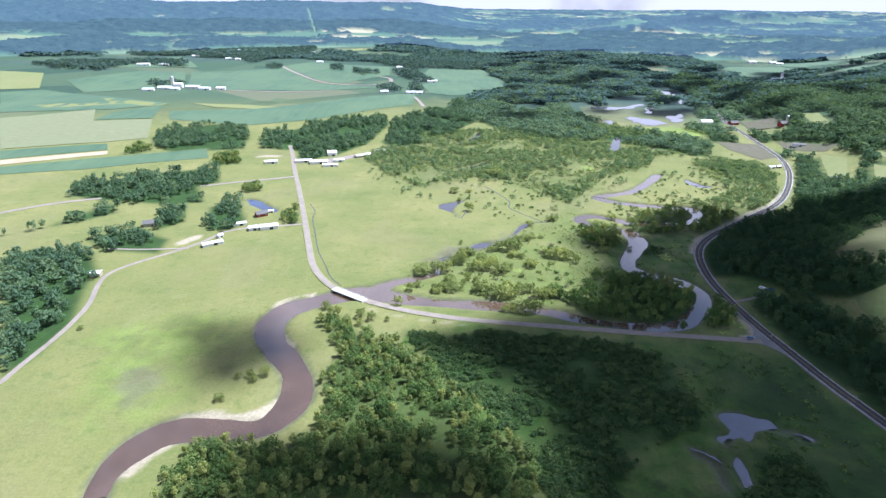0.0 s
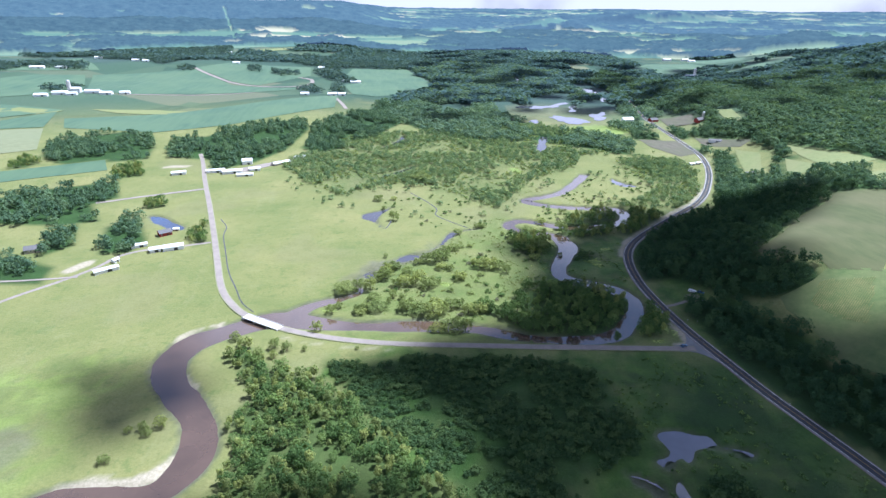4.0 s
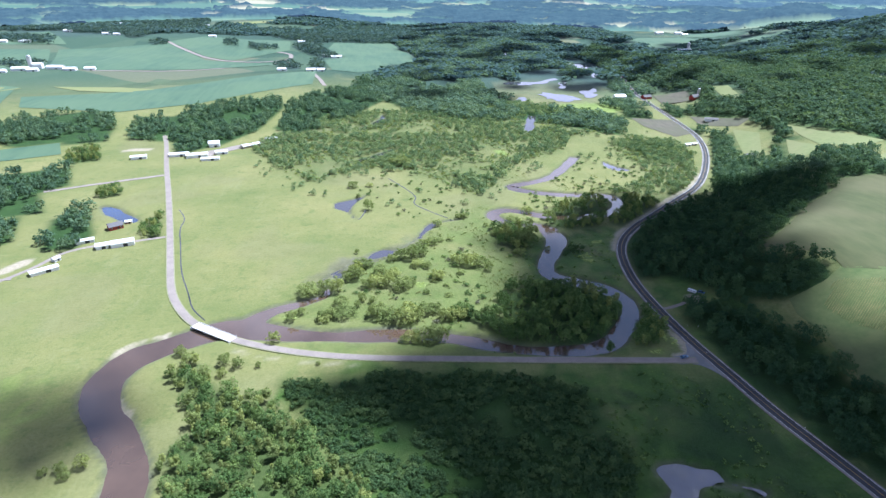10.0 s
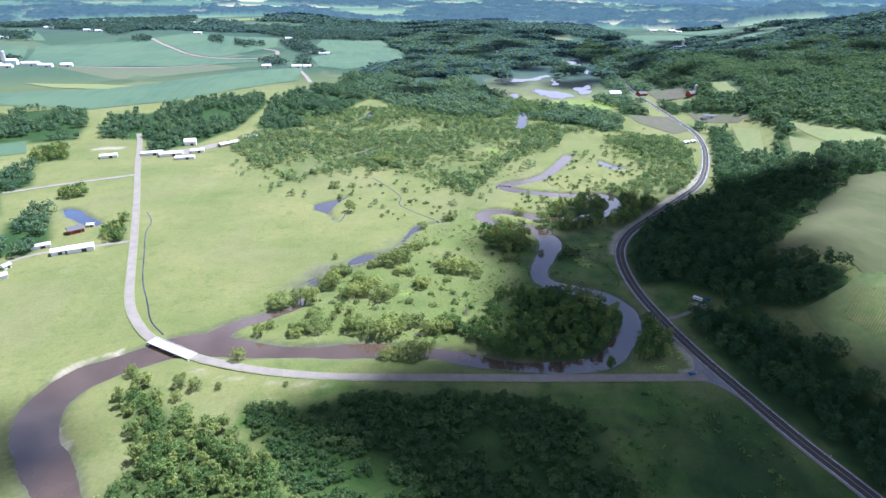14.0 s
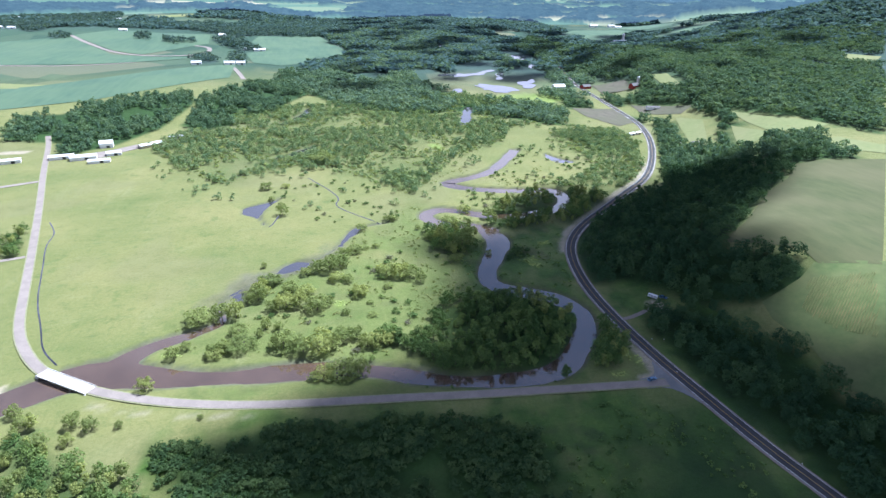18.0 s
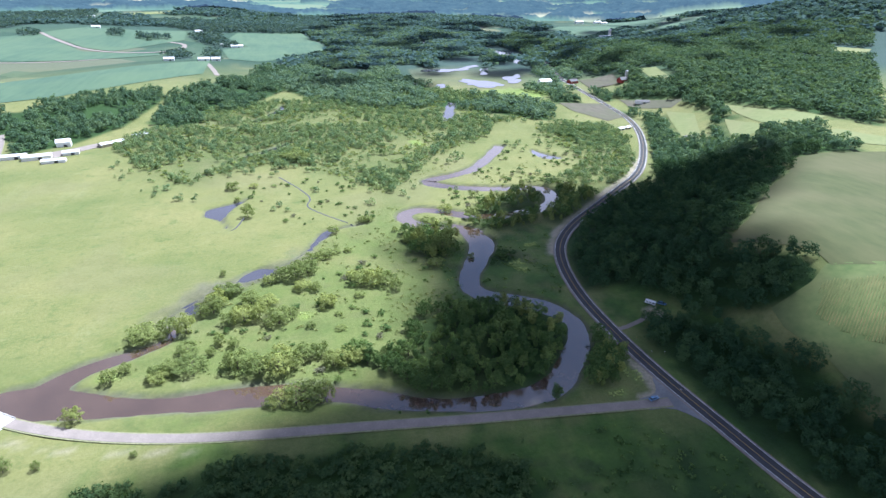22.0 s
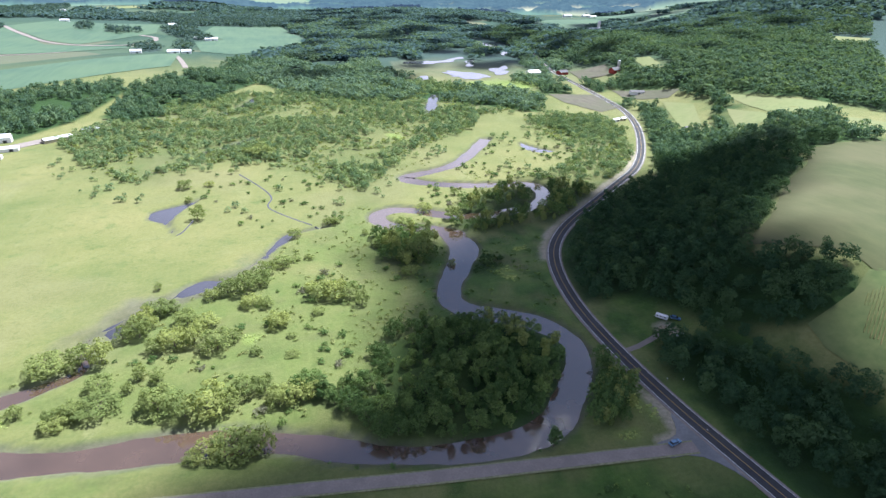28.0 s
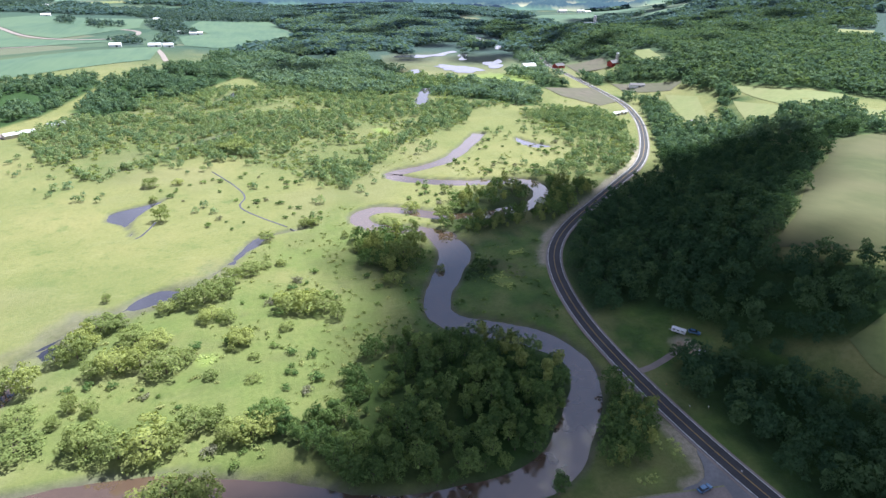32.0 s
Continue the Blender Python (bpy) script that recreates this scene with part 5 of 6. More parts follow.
# tussocks of tall herbs in the marsh
x, y = fill([(40, 400), (60, 345), (110, 345), (200, 420), (300, 560), (330, 720), (120, 620), (70, 500)], 4.6, rng, 0.4, 37, 0.45)
ok = clear_of(x, y, 0.5)
pools["tussock"] = np.c_[x[ok], y[ok], rng.uniform(0.5, 1.5, ok.sum()), rng.uniform(1.0, 1.8, ok.sum())]
x, y = fill([(-45, 372), (20, 352), (105, 345), (125, 400), (128, 480), (100, 530), (62, 500), (20, 450), (-40, 412)], 3.4, rng, 0.5, 15, 0.1)
ok = clear_of(x, y, 0.5)
pools["tussock"] = np.r_[pools["tussock"], np.c_[x[ok], y[ok], rng.uniform(0.5, 1.6, ok.sum()), rng.uniform(0.9, 1.6, ok.sum())]]
# low growth on the wet ground by the junction
x, y = fill([(70, 325), (190, 305), (205, 280), (225, 190), (250, 120), (125, 120), (125, 300)], 3.6, rng, 0.6, 19, 0.05)
x2, y2 = fill([(112, 400), (196, 398), (210, 450), (236, 492), (180, 480), (125, 470)], 3.6, rng, 0.6, 15, 0.05)
x, y = np.r_[x, x2], np.r_[y, y2]
ok = clear_of(x, y, 0.5)
pools["low"] = np.c_[x[ok], y[ok], rng.uniform(0.5, 1.7, ok.sum()), rng.uniform(1.0, 1.7, ok.sum())]
# pale reed beds
reeds = []
for kind, poly in FIELDS:
    if kind == "lime" and math.hypot(*poly[0]) < 700:
        x, y = fill(poly, 1.5, rng, 0.8, 7, -0.5)
        reeds.append(np.c_[x, y, rng.uniform(0.5, 1.1, x.size), rng.uniform(1.0, 1.7, x.size)])
pools["reed"] = np.concatenate(reeds)
# far hills: woods in patches
x, y = fill([(-2300, 1900), (-900, 2300), (0, 1250), (900, 1200), (2300, 900), (2700, 1500), (1500, 2700), (0, 2760), (-1800, 2500)], 22, rng)
ok = (far_wood(x, y) > 0.5) & (np.hypot(x, y) < 2760) & clear_of(x, y)
pools["distant"] = np.c_[x[ok], y[ok], rng.uniform(12, 18, ok.sum()), rng.uniform(1.3, 1.9, ok.sum())]


def single_tree(kind, variant, mat, label, category, group):
    """One tree, one metre high: a bent tapering trunk with limbs, and its crown."""
    thing = tagged(new("willow" if "river bank" in label else "bush" if "bush" in label else "tree"), label, category, group)
    r2 = random.Random(variant)
    bend = (r2.uniform(-0.05, 0.05), r2.uniform(-0.05, 0.05))
    top = 0.62 if kind != "bush" else 0.4
    limbs = [((0, 0, 0), (bend[0], bend[1], top), 0.026)]
    for _ in range(5):
        a, h = r2.uniform(0, 6.283), r2.uniform(0.2, 0.5) * top / 0.62
        limbs.append(((bend[0] * h / top, bend[1] * h / top, h), (0.24 * math.cos(a), 0.24 * math.sin(a), h + 0.2), 0.012))
    for n, (a, b, rad) in enumerate(limbs):
        bm = bmesh.new()
        a, b = Vector(a), Vector(b)
        turn = (b - a).to_track_quat("Z", "Y")
        lo = [bm.verts.new(a + turn @ Vector((rad * math.cos(k * 1.2566), rad * math.sin(k * 1.2566), 0))) for k in range(5)]
        hi = [bm.verts.new(b + turn @ Vector((rad * 0.35 * math.cos(k * 1.2566), rad * 0.35 * math.sin(k * 1.2566), 0))) for k in range(5)]
        for k in range(5):
            bm.faces.new((lo[k], lo[(k + 1) % 5], hi[(k + 1) % 5], hi[k]))
        part("limb" if n else "trunk", bm, BARK, thing)
    q = CROWNS[kind, "fine"][variant % 5]
    leaves = new("crown", mesh_of("crown", q.reshape(-1, 3), np.arange(q.shape[0] * 3).reshape(-1, 3), mat))
    leaves.parent = thing
    return thing


def set_out(rows, kinds, mat, label, category, group):
    r3 = random.Random(len(rows))
    firsts = [single_tree(k, v, mat, label, category, group) for k in kinds for v in range(4)]
    for n, (x, y, h, w) in enumerate(rows):
        m = Matrix.Translation((x, y, float(ground_z(x, y)) - 0.15)) @ Matrix.Rotation(r3.uniform(0, 6.283), 4, "Z") @ Matrix.Diagonal((h * w, h * w, h, 1))
        if n < len(firsts):
            firsts[n].matrix_basis = m
        else:
            made = copy_thing(firsts[n % len(firsts)], Matrix())
            made.matrix_basis = m


def near_split(rows, centre, count):
    order = np.argsort(np.hypot(rows[:, 0] - centre[0], rows[:, 1] - centre[1]))
    return rows[order[:count]], rows[order[count:]]


set_out(np.array(WILLOWS_BANK + WILLOWS_SLOUGH + WILLOWS_MEADOW + WILLOWS_BEND) * (1, 1, 1.08, 1.06), ["round"], LEAF_WILLOW, "rounded pale green willow on the river bank", "willow tree", "willows along the slough")
near, rest = near_split(pools["tree"], (80, 330), 200)
set_out(near, ["round", "tall"], LEAF_TREE, "leafy green riverside tree", "tree", "trees along the river")
stand("woodland", rest[::2], "round", "mid", LEAF_TREE, "leafy green riverside woods")
stand("woodland", rest[1::2], "tall", "mid", LEAF_WILLOW, "paler riverside woods")
stand("shrubs", pools["shrub"], "bush", "shrub", LEAF_SHRUB, "dense dark green shrubs in the wet meadow", "shrubs")
wood = pools["wood"]
close = np.hypot(wood[:, 0] - 250, wood[:, 1] - 380) < 260
stand("woodland", wood[close][::2], "round", "wood", LEAF_WOOD, "dense dark green wood on the slope by the highway")
stand("woodland", wood[close][1::2], "tall", "wood", LEAF_WOOD, "dense dark green wood on the slope by the highway")
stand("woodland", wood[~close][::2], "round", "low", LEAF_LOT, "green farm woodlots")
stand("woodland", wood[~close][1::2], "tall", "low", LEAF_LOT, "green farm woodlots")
stand("woodland", pools["grove"][::2], "round", "low", LEAF_SCRUB, "loose groups of marsh willows")
stand("woodland", pools["grove"][1::2], "round", "low", LEAF_GROVE, "loose groups of marsh trees")
stand("scrub", pools["scrub"][::2], "bush", "tiny", LEAF_SCRUB, "pale willow scrub on the marsh", "shrubs")
stand("scrub", pools["scrub"][1::2], "bush", "tiny", LEAF_WILLOW, "darker alder scrub on the marsh", "shrubs")
dead = rng.uniform(size=len(pools["bush"])) < 0.22
stand("dead_bushes", pools["bush"][dead], "bush", "mid", LEAF_DEAD, "grey half-bare bushes in the marsh", "shrubs")
stand("bushes", pools["bush"][~dead], "bush", "mid", LEAF_TREE, "scattered small bushes in the meadow", "shrubs")
stand("tussocks", pools["tussock"], "bush", "far", LEAF_HERB, "tussocks of tall pale herbs in the marsh", "grass")
stand("low_shrubs", pools["low"], "bush", "far", LEAF_TREE, "low green growth on the wet meadow", "shrubs")
stand("reeds", pools["reed"], "bush", "tiny", LEAF_REED, "beds of pale yellow reeds in the wet meadow", "reeds")
stand("woodland", pools["lot"], "round", "far", LEAF_LOT_HAZE, "far woodlots and hedgerow trees between the crops")
stand("woodland", pools["far"], "round", "hill", LEAF_FAR_HAZE, "far bottomland woods, leaves tinted for haze")
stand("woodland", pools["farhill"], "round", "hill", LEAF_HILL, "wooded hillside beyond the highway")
stand("woodland", pools["distant"], "bush", "far", LEAF_DISTANT_HAZE, "distant wooded hills")


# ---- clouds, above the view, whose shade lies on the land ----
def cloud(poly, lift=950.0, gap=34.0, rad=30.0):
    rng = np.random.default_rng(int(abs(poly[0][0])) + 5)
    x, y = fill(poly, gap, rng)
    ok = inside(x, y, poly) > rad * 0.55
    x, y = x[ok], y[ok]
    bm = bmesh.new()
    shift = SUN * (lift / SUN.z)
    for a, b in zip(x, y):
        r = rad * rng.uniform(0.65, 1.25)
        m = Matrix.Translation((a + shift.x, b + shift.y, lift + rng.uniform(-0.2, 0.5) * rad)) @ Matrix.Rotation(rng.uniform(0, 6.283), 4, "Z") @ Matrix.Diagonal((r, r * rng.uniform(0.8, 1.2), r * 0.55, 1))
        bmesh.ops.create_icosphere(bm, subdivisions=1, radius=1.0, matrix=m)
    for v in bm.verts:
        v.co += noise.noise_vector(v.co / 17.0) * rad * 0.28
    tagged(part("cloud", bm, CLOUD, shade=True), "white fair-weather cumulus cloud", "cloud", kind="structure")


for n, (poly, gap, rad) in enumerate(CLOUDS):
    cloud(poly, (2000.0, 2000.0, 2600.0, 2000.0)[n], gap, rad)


# ---- the bridge ----
def box(bm, size, at=(0, 0, 0), turn=0.0, bevel=0.0):
    m = Matrix.Translation(at) @ Matrix.Rotation(turn, 4, "Z") @ Matrix.Diagonal((*size, 1))
    made = bmesh.ops.create_cube(bm, size=1.0, matrix=m)
    if bevel:
        edges = list({e for v in made["verts"] for e in v.link_edges})
        bmesh.ops.bevel(bm, geom=edges, offset=bevel, segments=1, affect="EDGES")


def block(name, size, at, mat, parent, label="", turn=0.0, bevel=0.0):
    bm = bmesh.new()
    box(bm, size, at, turn, bevel)
    return part(name, bm, mat, parent, label)


def tube(name, rad, z0, z1, at, mat, parent, sides=10, top=None, label=""):
    bm = bmesh.new()
    bmesh.ops.create_cone(bm, cap_ends=True, segments=sides, radius1=rad, radius2=rad if top is None else top, depth=z1 - z0, matrix=Matrix.Translation((at[0], at[1], (z0 + z1) / 2)))
    return part(name, bm, mat, parent, label)


def bridge():
    a, b = Vector((-97.5, 365.5)), Vector((-70.5, 346.5))
    mid, along = (a + b) / 2, b - a
    thing = tagged(new("bridge"), "low pale concrete road bridge over the brown river", "bridge")
    thing.matrix_basis = pose(mid.x, mid.y, 0, 0, 0, math.degrees(math.atan2(along.y, along.x)))
    length = along.length
    block("deck", (length, 6.2, 0.42), (0, 0, 0.42), CONCRETE, thing, "pale concrete deck", bevel=0.04)
    for s in (1, -1):
        kerb = block("parapet", (length, 0.3, 0.55), (0, 3.12 * s, 0.78), CONCRETE, thing, bevel=0.04)
        for n in range(8):
            block("post", (0.22, 0.34, 0.75), (-length / 2 + 1.2 + n * (length - 2.4) / 7, 3.12 * s, 0.85), CONCRETE, kerb)
        block("abutment", (1.4, 6.8, 2.6), (s * (length / 2 - 0.3), 0, -1.15), CONCRETE, thing, bevel=0.05)
        block("girder", (length - 1.0, 0.5, 0.7), (0, 2.2 * s, -0.12), CONCRETE, thing)
    for k in (-1, 1):
        cap = block("pier_cap", (0.9, 5.8, 0.5), (k * length / 6, 0, -0.55), CONCRETE, thing)
        for y in (-2.1, 0, 2.1):
            tube("column", 0.35, -3.4, -0.75, (k * length / 6, y), CONCRETE, cap)


bridge()


# ---- junction, yards ----
def patch(name, poly, mat, lift, label):
    bm = bmesh.new()
    pts = rounded(poly, True, 1)
    z = float(max(ground_z([p[0] for p in pts], [p[1] for p in pts])))
    z = max(z, 0.25) + lift
    face = bm.faces.new([bm.verts.new((x, y, z)) for x, y in pts])
    if face.normal.z < 0:
        face.normal_flip()
    r = bmesh.ops.extrude_face_region(bm, geom=[face])
    bmesh.ops.translate(bm, verts=[v for v in r["geom"] if isinstance(v, bmesh.types.BMVert)], vec=(0, 0, 0.003))
    for v in [v for v in bm.verts if abs(v.co.z - z) < 1e-4]:
        v.co.z -= 0.7
    bmesh.ops.recalc_face_normals(bm, faces=bm.faces)
    return tagged(part(name, bm, mat), label, "road", kind="structure")


patch("junction_apron", [(184, 303.5), (194, 304.5), (197.5, 309), (199.5, 316), (203, 318), (207, 300), (209, 288), (206, 280), (203, 288), (196, 296), (184, 296.5)], OLD_ASPHALT, 0.06, "grey asphalt apron of the road junction")
patch("farm_yard", [(-222, 748), (-205, 750), (-180, 742), (-160, 770), (-135, 790), (-118, 812), (-150, 800), (-180, 772), (-215, 757)], GRAVEL, -0.05, "pale gravel farmyard")
patch("yard", [(228, 368), (234, 367), (236, 360), (231, 357), (227, 361)], DIRT, -0.6, "bare dirt turning place by the trailer")


# ---- buildings ----
def building(x, y, length, width, tall, rise, heading, wall, roof, label, category="shed", windows=0, sunk=0.0):
    thing = tagged(new("house" if category == "house" else category.replace(" ", "_")), label, category)
    thing.matrix_basis = pose(x, y, float(ground_z(x, y)) - sunk, 0, 0, heading)
    a, b = length / 2, width / 2
    bm = bmesh.new()
    ring = [(-b, -0.4), (b, -0.4), (b, tall), (0, tall + rise), (-b, tall)]
    ends = [[bm.verts.new((s * a, p, z)) for p, z in ring] for s in (-1, 1)]
    for k in range(5):
        bm.faces.new((ends[0][k], ends[0][(k + 1) % 5], ends[1][(k + 1) % 5], ends[1][k]))
    bm.faces.new(ends[0][::-1])
    bm.faces.new(ends[1])
    bmesh.ops.recalc_face_normals(bm, faces=bm.faces)
    part("wall", bm, wall, thing)
    over = 0.45
    for s in (1, -1):
        bm = bmesh.new()
        slope = rise / b
        lo, hi = (s * (b + over), tall - over * slope + 0.06), (0, tall + rise + 0.06)
        vs = []
        for ex in (-a - over, a + over):
            vs.append([bm.verts.new((ex, p, z + t)) for (p, z) in (lo, hi) for t in (0, 0.16)])
        q, r = vs
        for f in ((q[0], q[1], r[1], r[0]), (q[1], q[3], r[3], r[1]), (q[3], q[2], r[2], r[3]), (q[2], q[0], r[0], r[2]), (q[0], q[2], q[3], q[1]), (r[0], r[1], r[3], r[2])):
            bm.faces.new(f)
        bmesh.ops.recalc_face_normals(bm, faces=bm.faces)
        part("roof", bm, roof, thing)
    block("door", (1.1 if category == "house" else min(3.2, length * 0.3), 0.08, min(2.1 if category == "house" else 2.8, tall * 0.85)), (0.12 * length, -b - 0.03, min(1.05, tall * 0.43)), DARK_TRIM, thing)
    for n in range(windows):
        wx = -a + (n + 0.5) * length / windows
        if abs(wx - 0.12 * length) < 1.4:
            continue
        for s in (1, -1):
            win = block("window", (1.25, 0.09, 1.35), (wx, s * (b + 0.02), tall * 0.58), WHITE_SIDING, thing)
            block("pane", (1.0, 0.05, 1.1), (wx, s * (b + 0.055), tall * 0.58), GLASS_DARK, win)
    if category == "house":
        block("chimney", (0.7, 0.7, 1.6), (0.22 * length, 0.15 * b, tall + rise * 0.9), GREY_ROOF, thing)
    return thing


building(-225.5, 450, 18, 5.5, 2.6, 0.7, 37, WHITE_SIDING, WHITE_METAL, "long low white shed beside the farm track")
building(-187, 494, 17, 8, 3.4, 1.4, 20, WHITE_SIDING, WHITE_METAL, "white sheet-metal machine shed by the driveway")
building(-201, 490, 9, 7, 3.0, 1.0, 20, WHITE_SIDING, WHITE_METAL, "small white shed joined to the machine shed")
building(-219, 502, 13, 5, 2.6, 0.8, 25, WHITE_SIDING, WHITE_METAL, "low white shed against the trees")
building(-226, 469, 5, 4, 2.4, 0.9, 60, WHITE_SIDING, WHITE_METAL, "tiny white shed by the track")
building(-206, 530, 11, 8, 3.2, 2.2, 35, RED_WALL, GREY_ROOF, "house with red walls and a grey roof by the blue pond", "house", 3)
building(-199, 541, 5, 3.5, 2.3, 0.9, 10, TAN_WALL, WHITE_METAL, "small pale shelter on the pond bank")
building(-294, 383, 8, 6, 3.0, 0.6, 10, TAN_WALL, WHITE_METAL, "open-fronted pale shed by the farm track")
building(-306, 498, 13, 9, 3.2, 2.4, 20, TAN_WALL, GREY_ROOF, "grey-roofed farmhouse among trees", "house", 4)
building(-259, 742, 17, 7, 3.2, 1.2, 15, WHITE_SIDING, WHITE_METAL, "white shed alone in a field corner")
building(-216, 751, 22, 8, 3.2, 1.2, 12, WHITE_SIDING, WHITE_METAL, "long white farm shed in the yard")
building(-194, 746, 24, 10, 3.4, 1.4, 12, WHITE_SIDING, WHITE_METAL, "long white dairy shed")
building(-184, 790, 13, 9, 5.0, 2.6, 10, WHITE_SIDING, WHITE_METAL, "tall white barn above the farmyard", "barn")
building(-175, 731, 20, 7, 2.8, 1.0, 8, WHITE_SIDING, WHITE_METAL, "low white machine shed with a dark open side")
building(-168, 757, 14, 8, 3.0, 1.2, 12, WHITE_SIDING, WHITE_METAL, "white shed in the farmyard")
building(-139, 787, 24, 9, 3.0, 1.2, 38, TAN_WALL, WHITE_METAL, "long pale shed behind the farmyard")
building(-118, 816, 15, 7, 3.0, 1.2, 40, WHITE_SIDING, WHITE_METAL, "white shed by the scrub")
for bx, by, bl, bw, bh, hd in ((-702, 1296, 24, 12, 4, 12), (-676, 1322, 30, 14, 5, 5), (-648, 1310, 20, 12, 4, 9), (-618, 1338, 32, 13, 5, -4), (-584, 1322, 24, 12, 4, 2), (-551, 1334, 20, 11, 4, 6),
                               (-658, 1350, 20, 14, 9, 5), (-930, 1730, 34, 16, 5, 12), (-880, 1752, 26, 14, 5, -8), (-1090, 2480, 44, 22, 7, 10), (-1000, 2520, 40, 20, 7, -6), (-900, 2440, 36, 20, 7, 8)):
    building(bx, by, bl, bw, bh, 2.5, hd, WHITE_SIDING, WHITE_METAL, "far white farm building between green crops", "barn")
for bx, by, bl, bw, bh in FAR_HOUSES:
    building(bx, by, bl, bw, bh, 2.5, 5, WHITE_SIDING, WHITE_METAL, "far white farm building by the dark trees", "barn")
building(452, 690, 13, 7, 3.0, 1.4, 15, WHITE_SIDING, WHITE_METAL, "white cottage at the wood's edge by the highway", "house", 3)
building(466, 676, 8, 6, 2.6, 1.0, 15, WHITE_SIDING, GREY_ROOF, "small shed behind the white cottage")
building(424, 744, 9, 5, 2.6, 0.9, 20, WHITE_SIDING, WHITE_METAL, "small white roadside shed")
building(435, 748, 7, 5, 2.6, 0.9, 20, TAN_WALL, WHITE_METAL, "small pale roadside shed")
building(460, 1062, 20, 13, 5.0, 3.0, 5, WHITE_SIDING, WHITE_METAL, "white house beside the lime-green field", "house", 4)
building(560, 986, 15, 10, 4.6, 3.6, 20, RED_WALL, GREY_ROOF, "red barn among trees", "barn")
building(510, 1060, 16, 11, 4.0, 3.0, 15, RED_WALL, GREY_ROOF, "reddish house beside the highway", "house", 3)
building(520, 858, 18, 10, 3.5, 1.4, -20, WHITE_SIDING, GREY_ROOF, "low grey shed under roadside trees")
building(606, 1333, 18, 11, 5.0, 2.5, 0, WHITE_SIDING, WHITE_METAL, "far white house among woods", "house", 3)
building(905, 1690, 40, 22, 9.0, 4.0, 0, WHITE_SIDING, WHITE_METAL, "far white barn on the hill field", "barn")
building(950, 1670, 30, 18, 6.0, 3.0, 0, WHITE_SIDING, WHITE_METAL, "far white shed on the hill field", "barn")


def silo(x, y, tall, rad, label):
    thing = tagged(new("silo"), label, "silo")
    thing.matrix_basis = pose(x, y, float(ground_z(x, y)))
    tube("body", rad, -0.4, tall, (0, 0), CONCRETE, thing, 16)
    bm = bmesh.new()
    bmesh.ops.create_uvsphere(bm, u_segments=16, v_segments=8, radius=rad * 1.02, matrix=Matrix.Translation((0, 0, tall)) @ Matrix.Diagonal((1, 1, 0.7, 1)))
    part("dome", bm, GALVANISED, thing, shade=True)


silo(572, 996, 11, 2.4, "pale silo beside the red barn")
silo(925, 1705, 26, 4.0, "far pale silo on the hill field")
silo(-668, 1345, 24, 4.0, "far pale silo at the big farm")


# ---- vehicles ----
def car(x, y, heading, paint, label, length=4.6, tall=1.5):
    thing = tagged(new("car"), label, "car")
    thing.matrix_basis = pose(x, y, max(float(ground_z(x, y)), 0.25 if x < 200 else -9) + 0.32, 0, 0, heading)
    bm = bmesh.new()
    prof = [(-0.5, 0.28), (-0.5, 0.62), (-0.46, 0.68), (0.22, 0.66), (0.47, 0.58), (0.5, 0.42), (0.5, 0.28)]
    rows = [[bm.verts.new((px * length, s * 0.88, pz * tall)) for px, pz in prof] for s in (-1, 1)]
    for k in range(len(prof)):
        n = (k + 1) % len(prof)
        bm.faces.new((rows[0][k], rows[0][n], rows[1][n], rows[1][k]))
    bm.faces.new(rows[0][::-1])
    bm.faces.new(rows[1])
    bmesh.ops.recalc_face_normals(bm, faces=bm.faces)
    bmesh.ops.bevel(bm, geom=bm.edges[:], offset=0.05, segments=1, affect="EDGES")
    body = part("body", bm, paint, thing)
    bm = bmesh.new()
    prof = [(-0.44, 0.66), (-0.34, 0.98), (0.08, 1.0), (0.24, 0.66)]
    rows = [[bm.verts.new((px * length, s * (0.84 if pz < 0.8 else 0.68), pz * tall)) for px, pz in prof] for s in (-1, 1)]
    for k in range(4):
        n = (k + 1) % 4
        bm.faces.new((rows[0][k], rows[0][n], rows[1][n], rows[1][k]))
    bm.faces.new(rows[0][::-1])
    bm.faces.new(rows[1])
    bmesh.ops.recalc_face_normals(bm, faces=bm.faces)
    part("windows", bm, GLASS_DARK, thing)
    block("roof", (0.40 * length, 1.34, 0.05), (-0.13 * length, 0, 1.01 * tall), paint, thing, bevel=0.02)
    for sx in (-0.31, 0.31):
        for s in (-1, 1):
            bm = bmesh.new()
            bmesh.ops.create_cone(bm, cap_ends=True, segments=14, radius1=0.33, radius2=0.33, depth=0.22, matrix=Matrix.Translation((sx * length, s * 0.82, 0.33)) @ Matrix.Rotation(math.pi / 2, 4, "X"))
            wheel = part("wheel", bm, RUBBER, thing)
            bm = bmesh.new()
            bmesh.ops.create_cone(bm, cap_ends=True, segments=10, radius1=0.19, radius2=0.17, depth=0.24, matrix=Matrix.Translation((sx * length, s * 0.83, 0.33)) @ Matrix.Rotation(math.pi / 2, 4, "X"))
            part("rim", bm, GALVANISED, wheel)
    for s in (-1, 1):
        block("headlight", (0.06, 0.34, 0.14), (0.497 * length, s * 0.6, 0.50 * tall), PAINT_WHITE, body)


car(191.5, 301.5, 12, BLUE_PAINT, "pale blue car parked at the junction", 4.8)
car(238.2, 369, -40, BLUE_PAINT, "blue-grey pickup parked beside the trailer", 4.8, 1.7)
car(233, 357.5, 20, PAINT_WHITE, "white car at the end of the driveway")


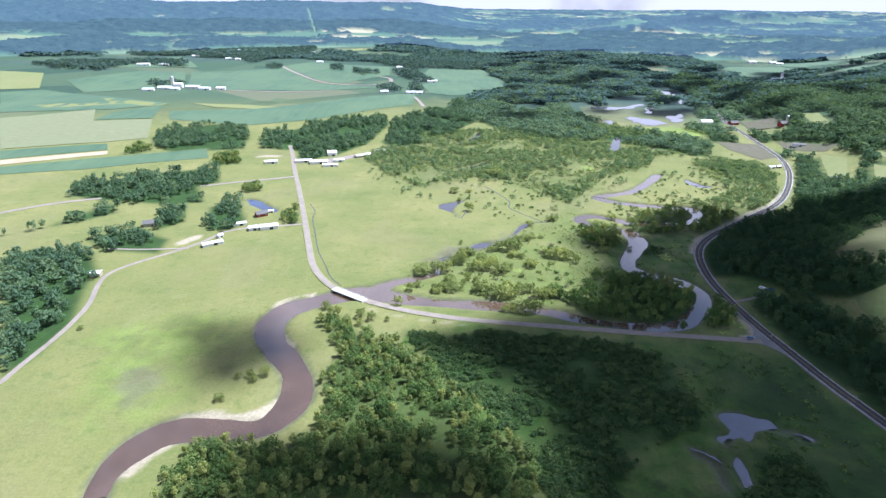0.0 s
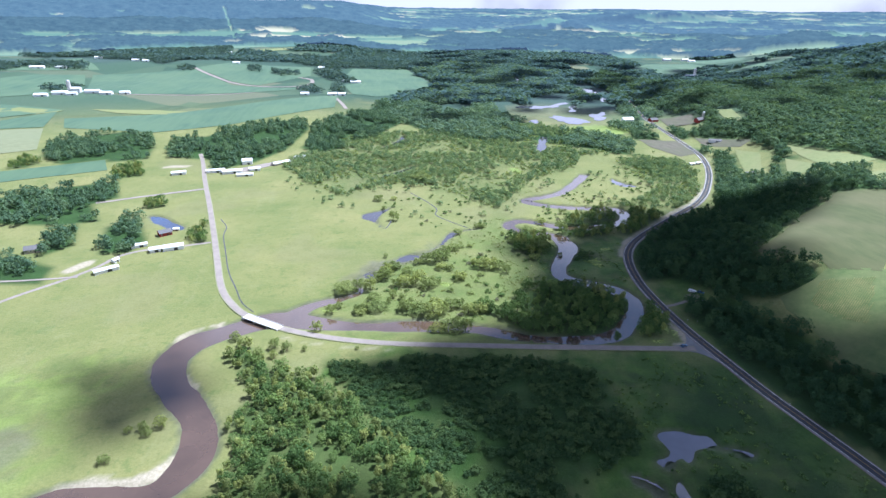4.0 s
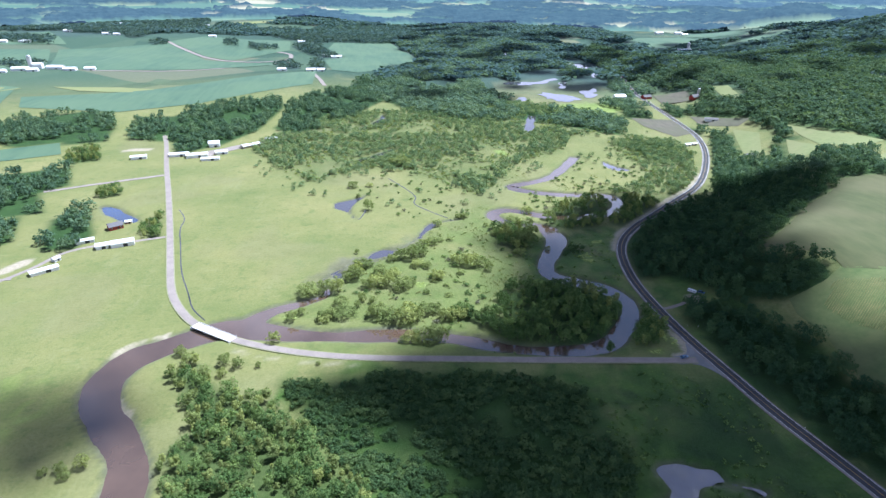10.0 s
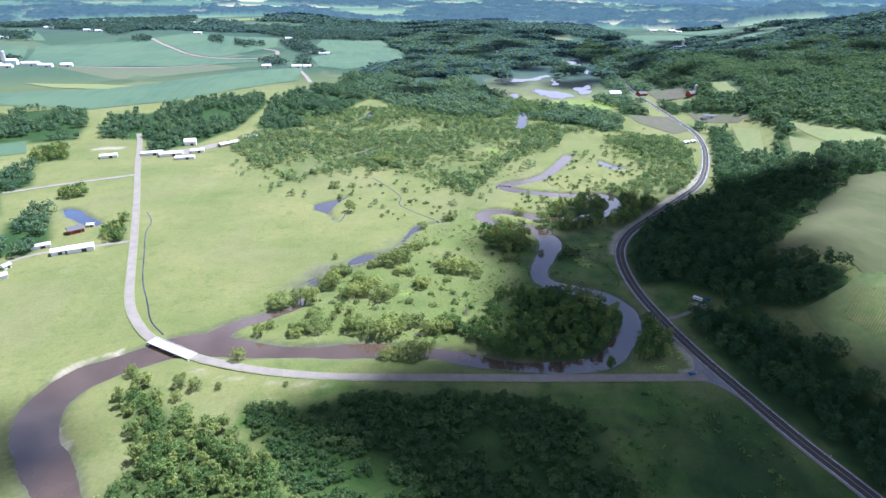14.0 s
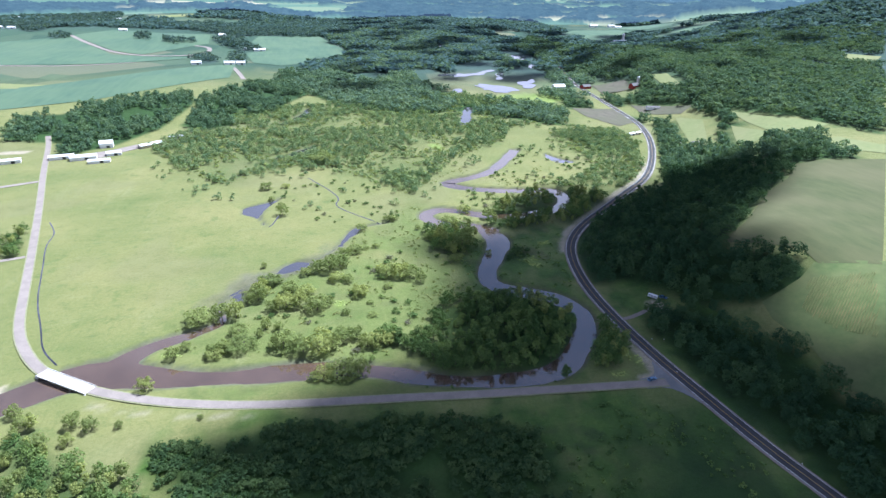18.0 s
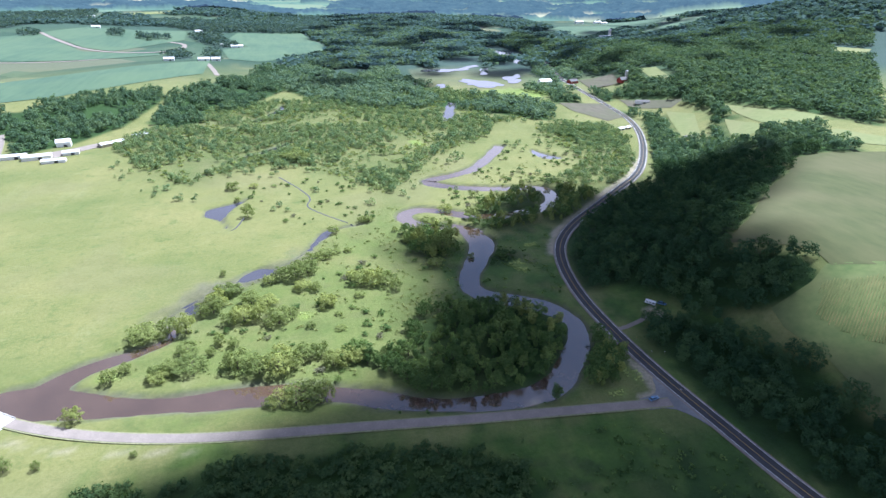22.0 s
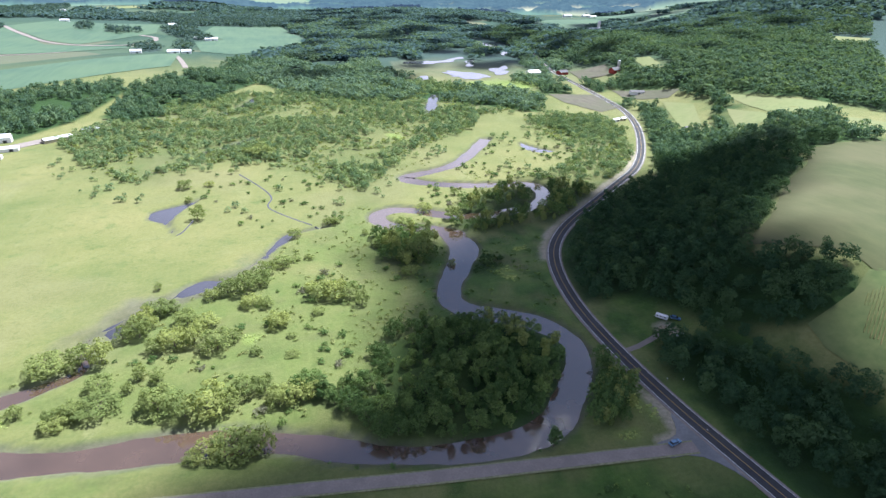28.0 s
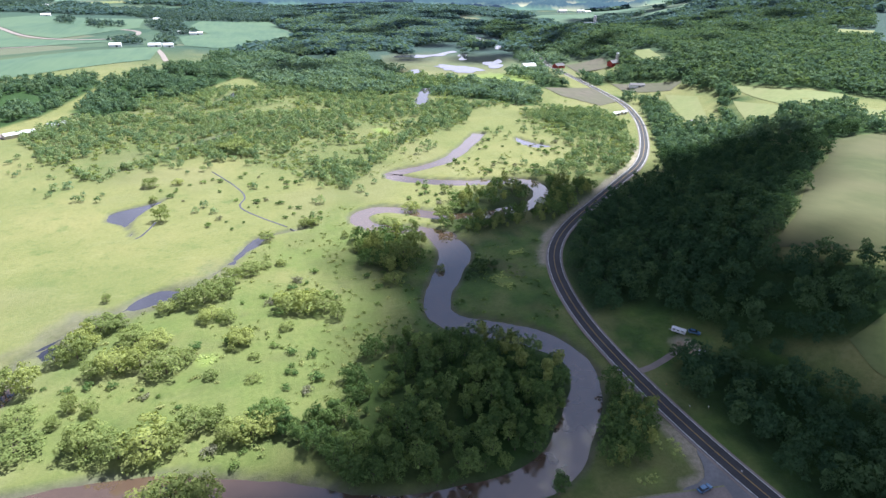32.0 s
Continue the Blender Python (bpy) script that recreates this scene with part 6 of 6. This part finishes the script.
def trailer(x, y, heading):
    thing = tagged(new("camper_trailer"), "white camper trailer parked on the grass", "trailer")
    thing.matrix_basis = pose(x, y, float(ground_z(x, y)), 0, 0, heading) @ Matrix.Scale(0.78, 4)
    bm = bmesh.new()
    box(bm, (7.2, 2.5, 2.3), (0, 0, 1.75), bevel=0.25)
    part("body", bm, WHITE_METAL, thing)
    for wx in (-2.2, 0.2, 2.3):
        for s in (-1, 1):
            block("window", (1.1, 0.05, 0.6), (wx, s * 1.26, 2.1), GLASS_DARK, thing)
    block("door", (0.7, 0.05, 1.8), (1.3, -1.26, 1.6), DARK_TRIM, thing)
    block("drawbar", (1.6, 0.2, 0.14), (4.2, 0, 0.55), GALVANISED, thing)
    for s in (-1, 1):
        for wx in (-0.5, 0.4):
            bm = bmesh.new()
            bmesh.ops.create_cone(bm, cap_ends=True, segments=14, radius1=0.36, radius2=0.36, depth=0.24, matrix=Matrix.Translation((wx, s * 1.1, 0.36)) @ Matrix.Rotation(math.pi / 2, 4, "X"))
            part("wheel", bm, RUBBER, thing)


trailer(233.5, 372.5, 130)


# ---- roadside markers ----
def marker(x, y, mat, label):
    thing = tagged(new("marker_post"), label, "post", "roadside markers")
    thing.matrix_basis = pose(x, y, float(ground_z(x, y)))
    block("post", (0.10, 0.10, 1.5), (0, 0, 0.65), TIMBER, thing)
    block("plate", (0.05, 0.45, 0.45), (-0.08, 0, 1.3), mat, thing)


for px, py, mat in ((210, 333, PAINT_WHITE), (216, 331, PAINT_WHITE), (206.5, 304, PAINT_WHITE), (212, 289, PAINT_YELLOW), (217, 262, PAINT_YELLOW), (209, 345, PAINT_YELLOW), (222, 240, PAINT_WHITE)):
    marker(px, py, mat, "small roadside marker on a thin post")


# ---- single trees of the open meadow ----
LONE = [(-46, 342, 8.5, 0.95), (-38, 366, 8.0, 0.9), (-62, 319, 7.5, 0.9), (-70, 323, 8.0, 1.0), (-69, 312, 6.0, 1.0), (-88, 304, 5.0, 0.9), (-80, 296, 5.5, 1.0), (-97, 334, 7.0, 1.0), (-51, 318, 4.5, 0.8), (-18, 317, 3.2, 0.9), (-134, 228, 5.0, 1.3), (-116, 252, 7.5, 0.9), (-124, 250, 6.0, 0.9), (-131, 249, 4.5, 1.0), (-121, 246, 5.5, 1.0),
        (-19, 366, 7.0, 1.0), (-33, 372, 6.0, 1.0), (-90, 326, 8.0, 1.0), (-92, 316, 5.0, 0.9), (62, 412, 6.5, 1.0), (-256, 300, 3.5, 1.3), (-110, 175, 7.0, 1.1), (0, 590, 4.5, 1.2), (8, 572, 4.5, 1.2), (186, 560, 6.5, 1.0), (193, 538, 9.0, 0.9), (154, 455, 5.0, 1.0)]
set_out(np.array(LONE), ["round"], LEAF_WILLOW, "lone rounded willow bush in the open meadow", "tree", "lone bushes in the meadow")
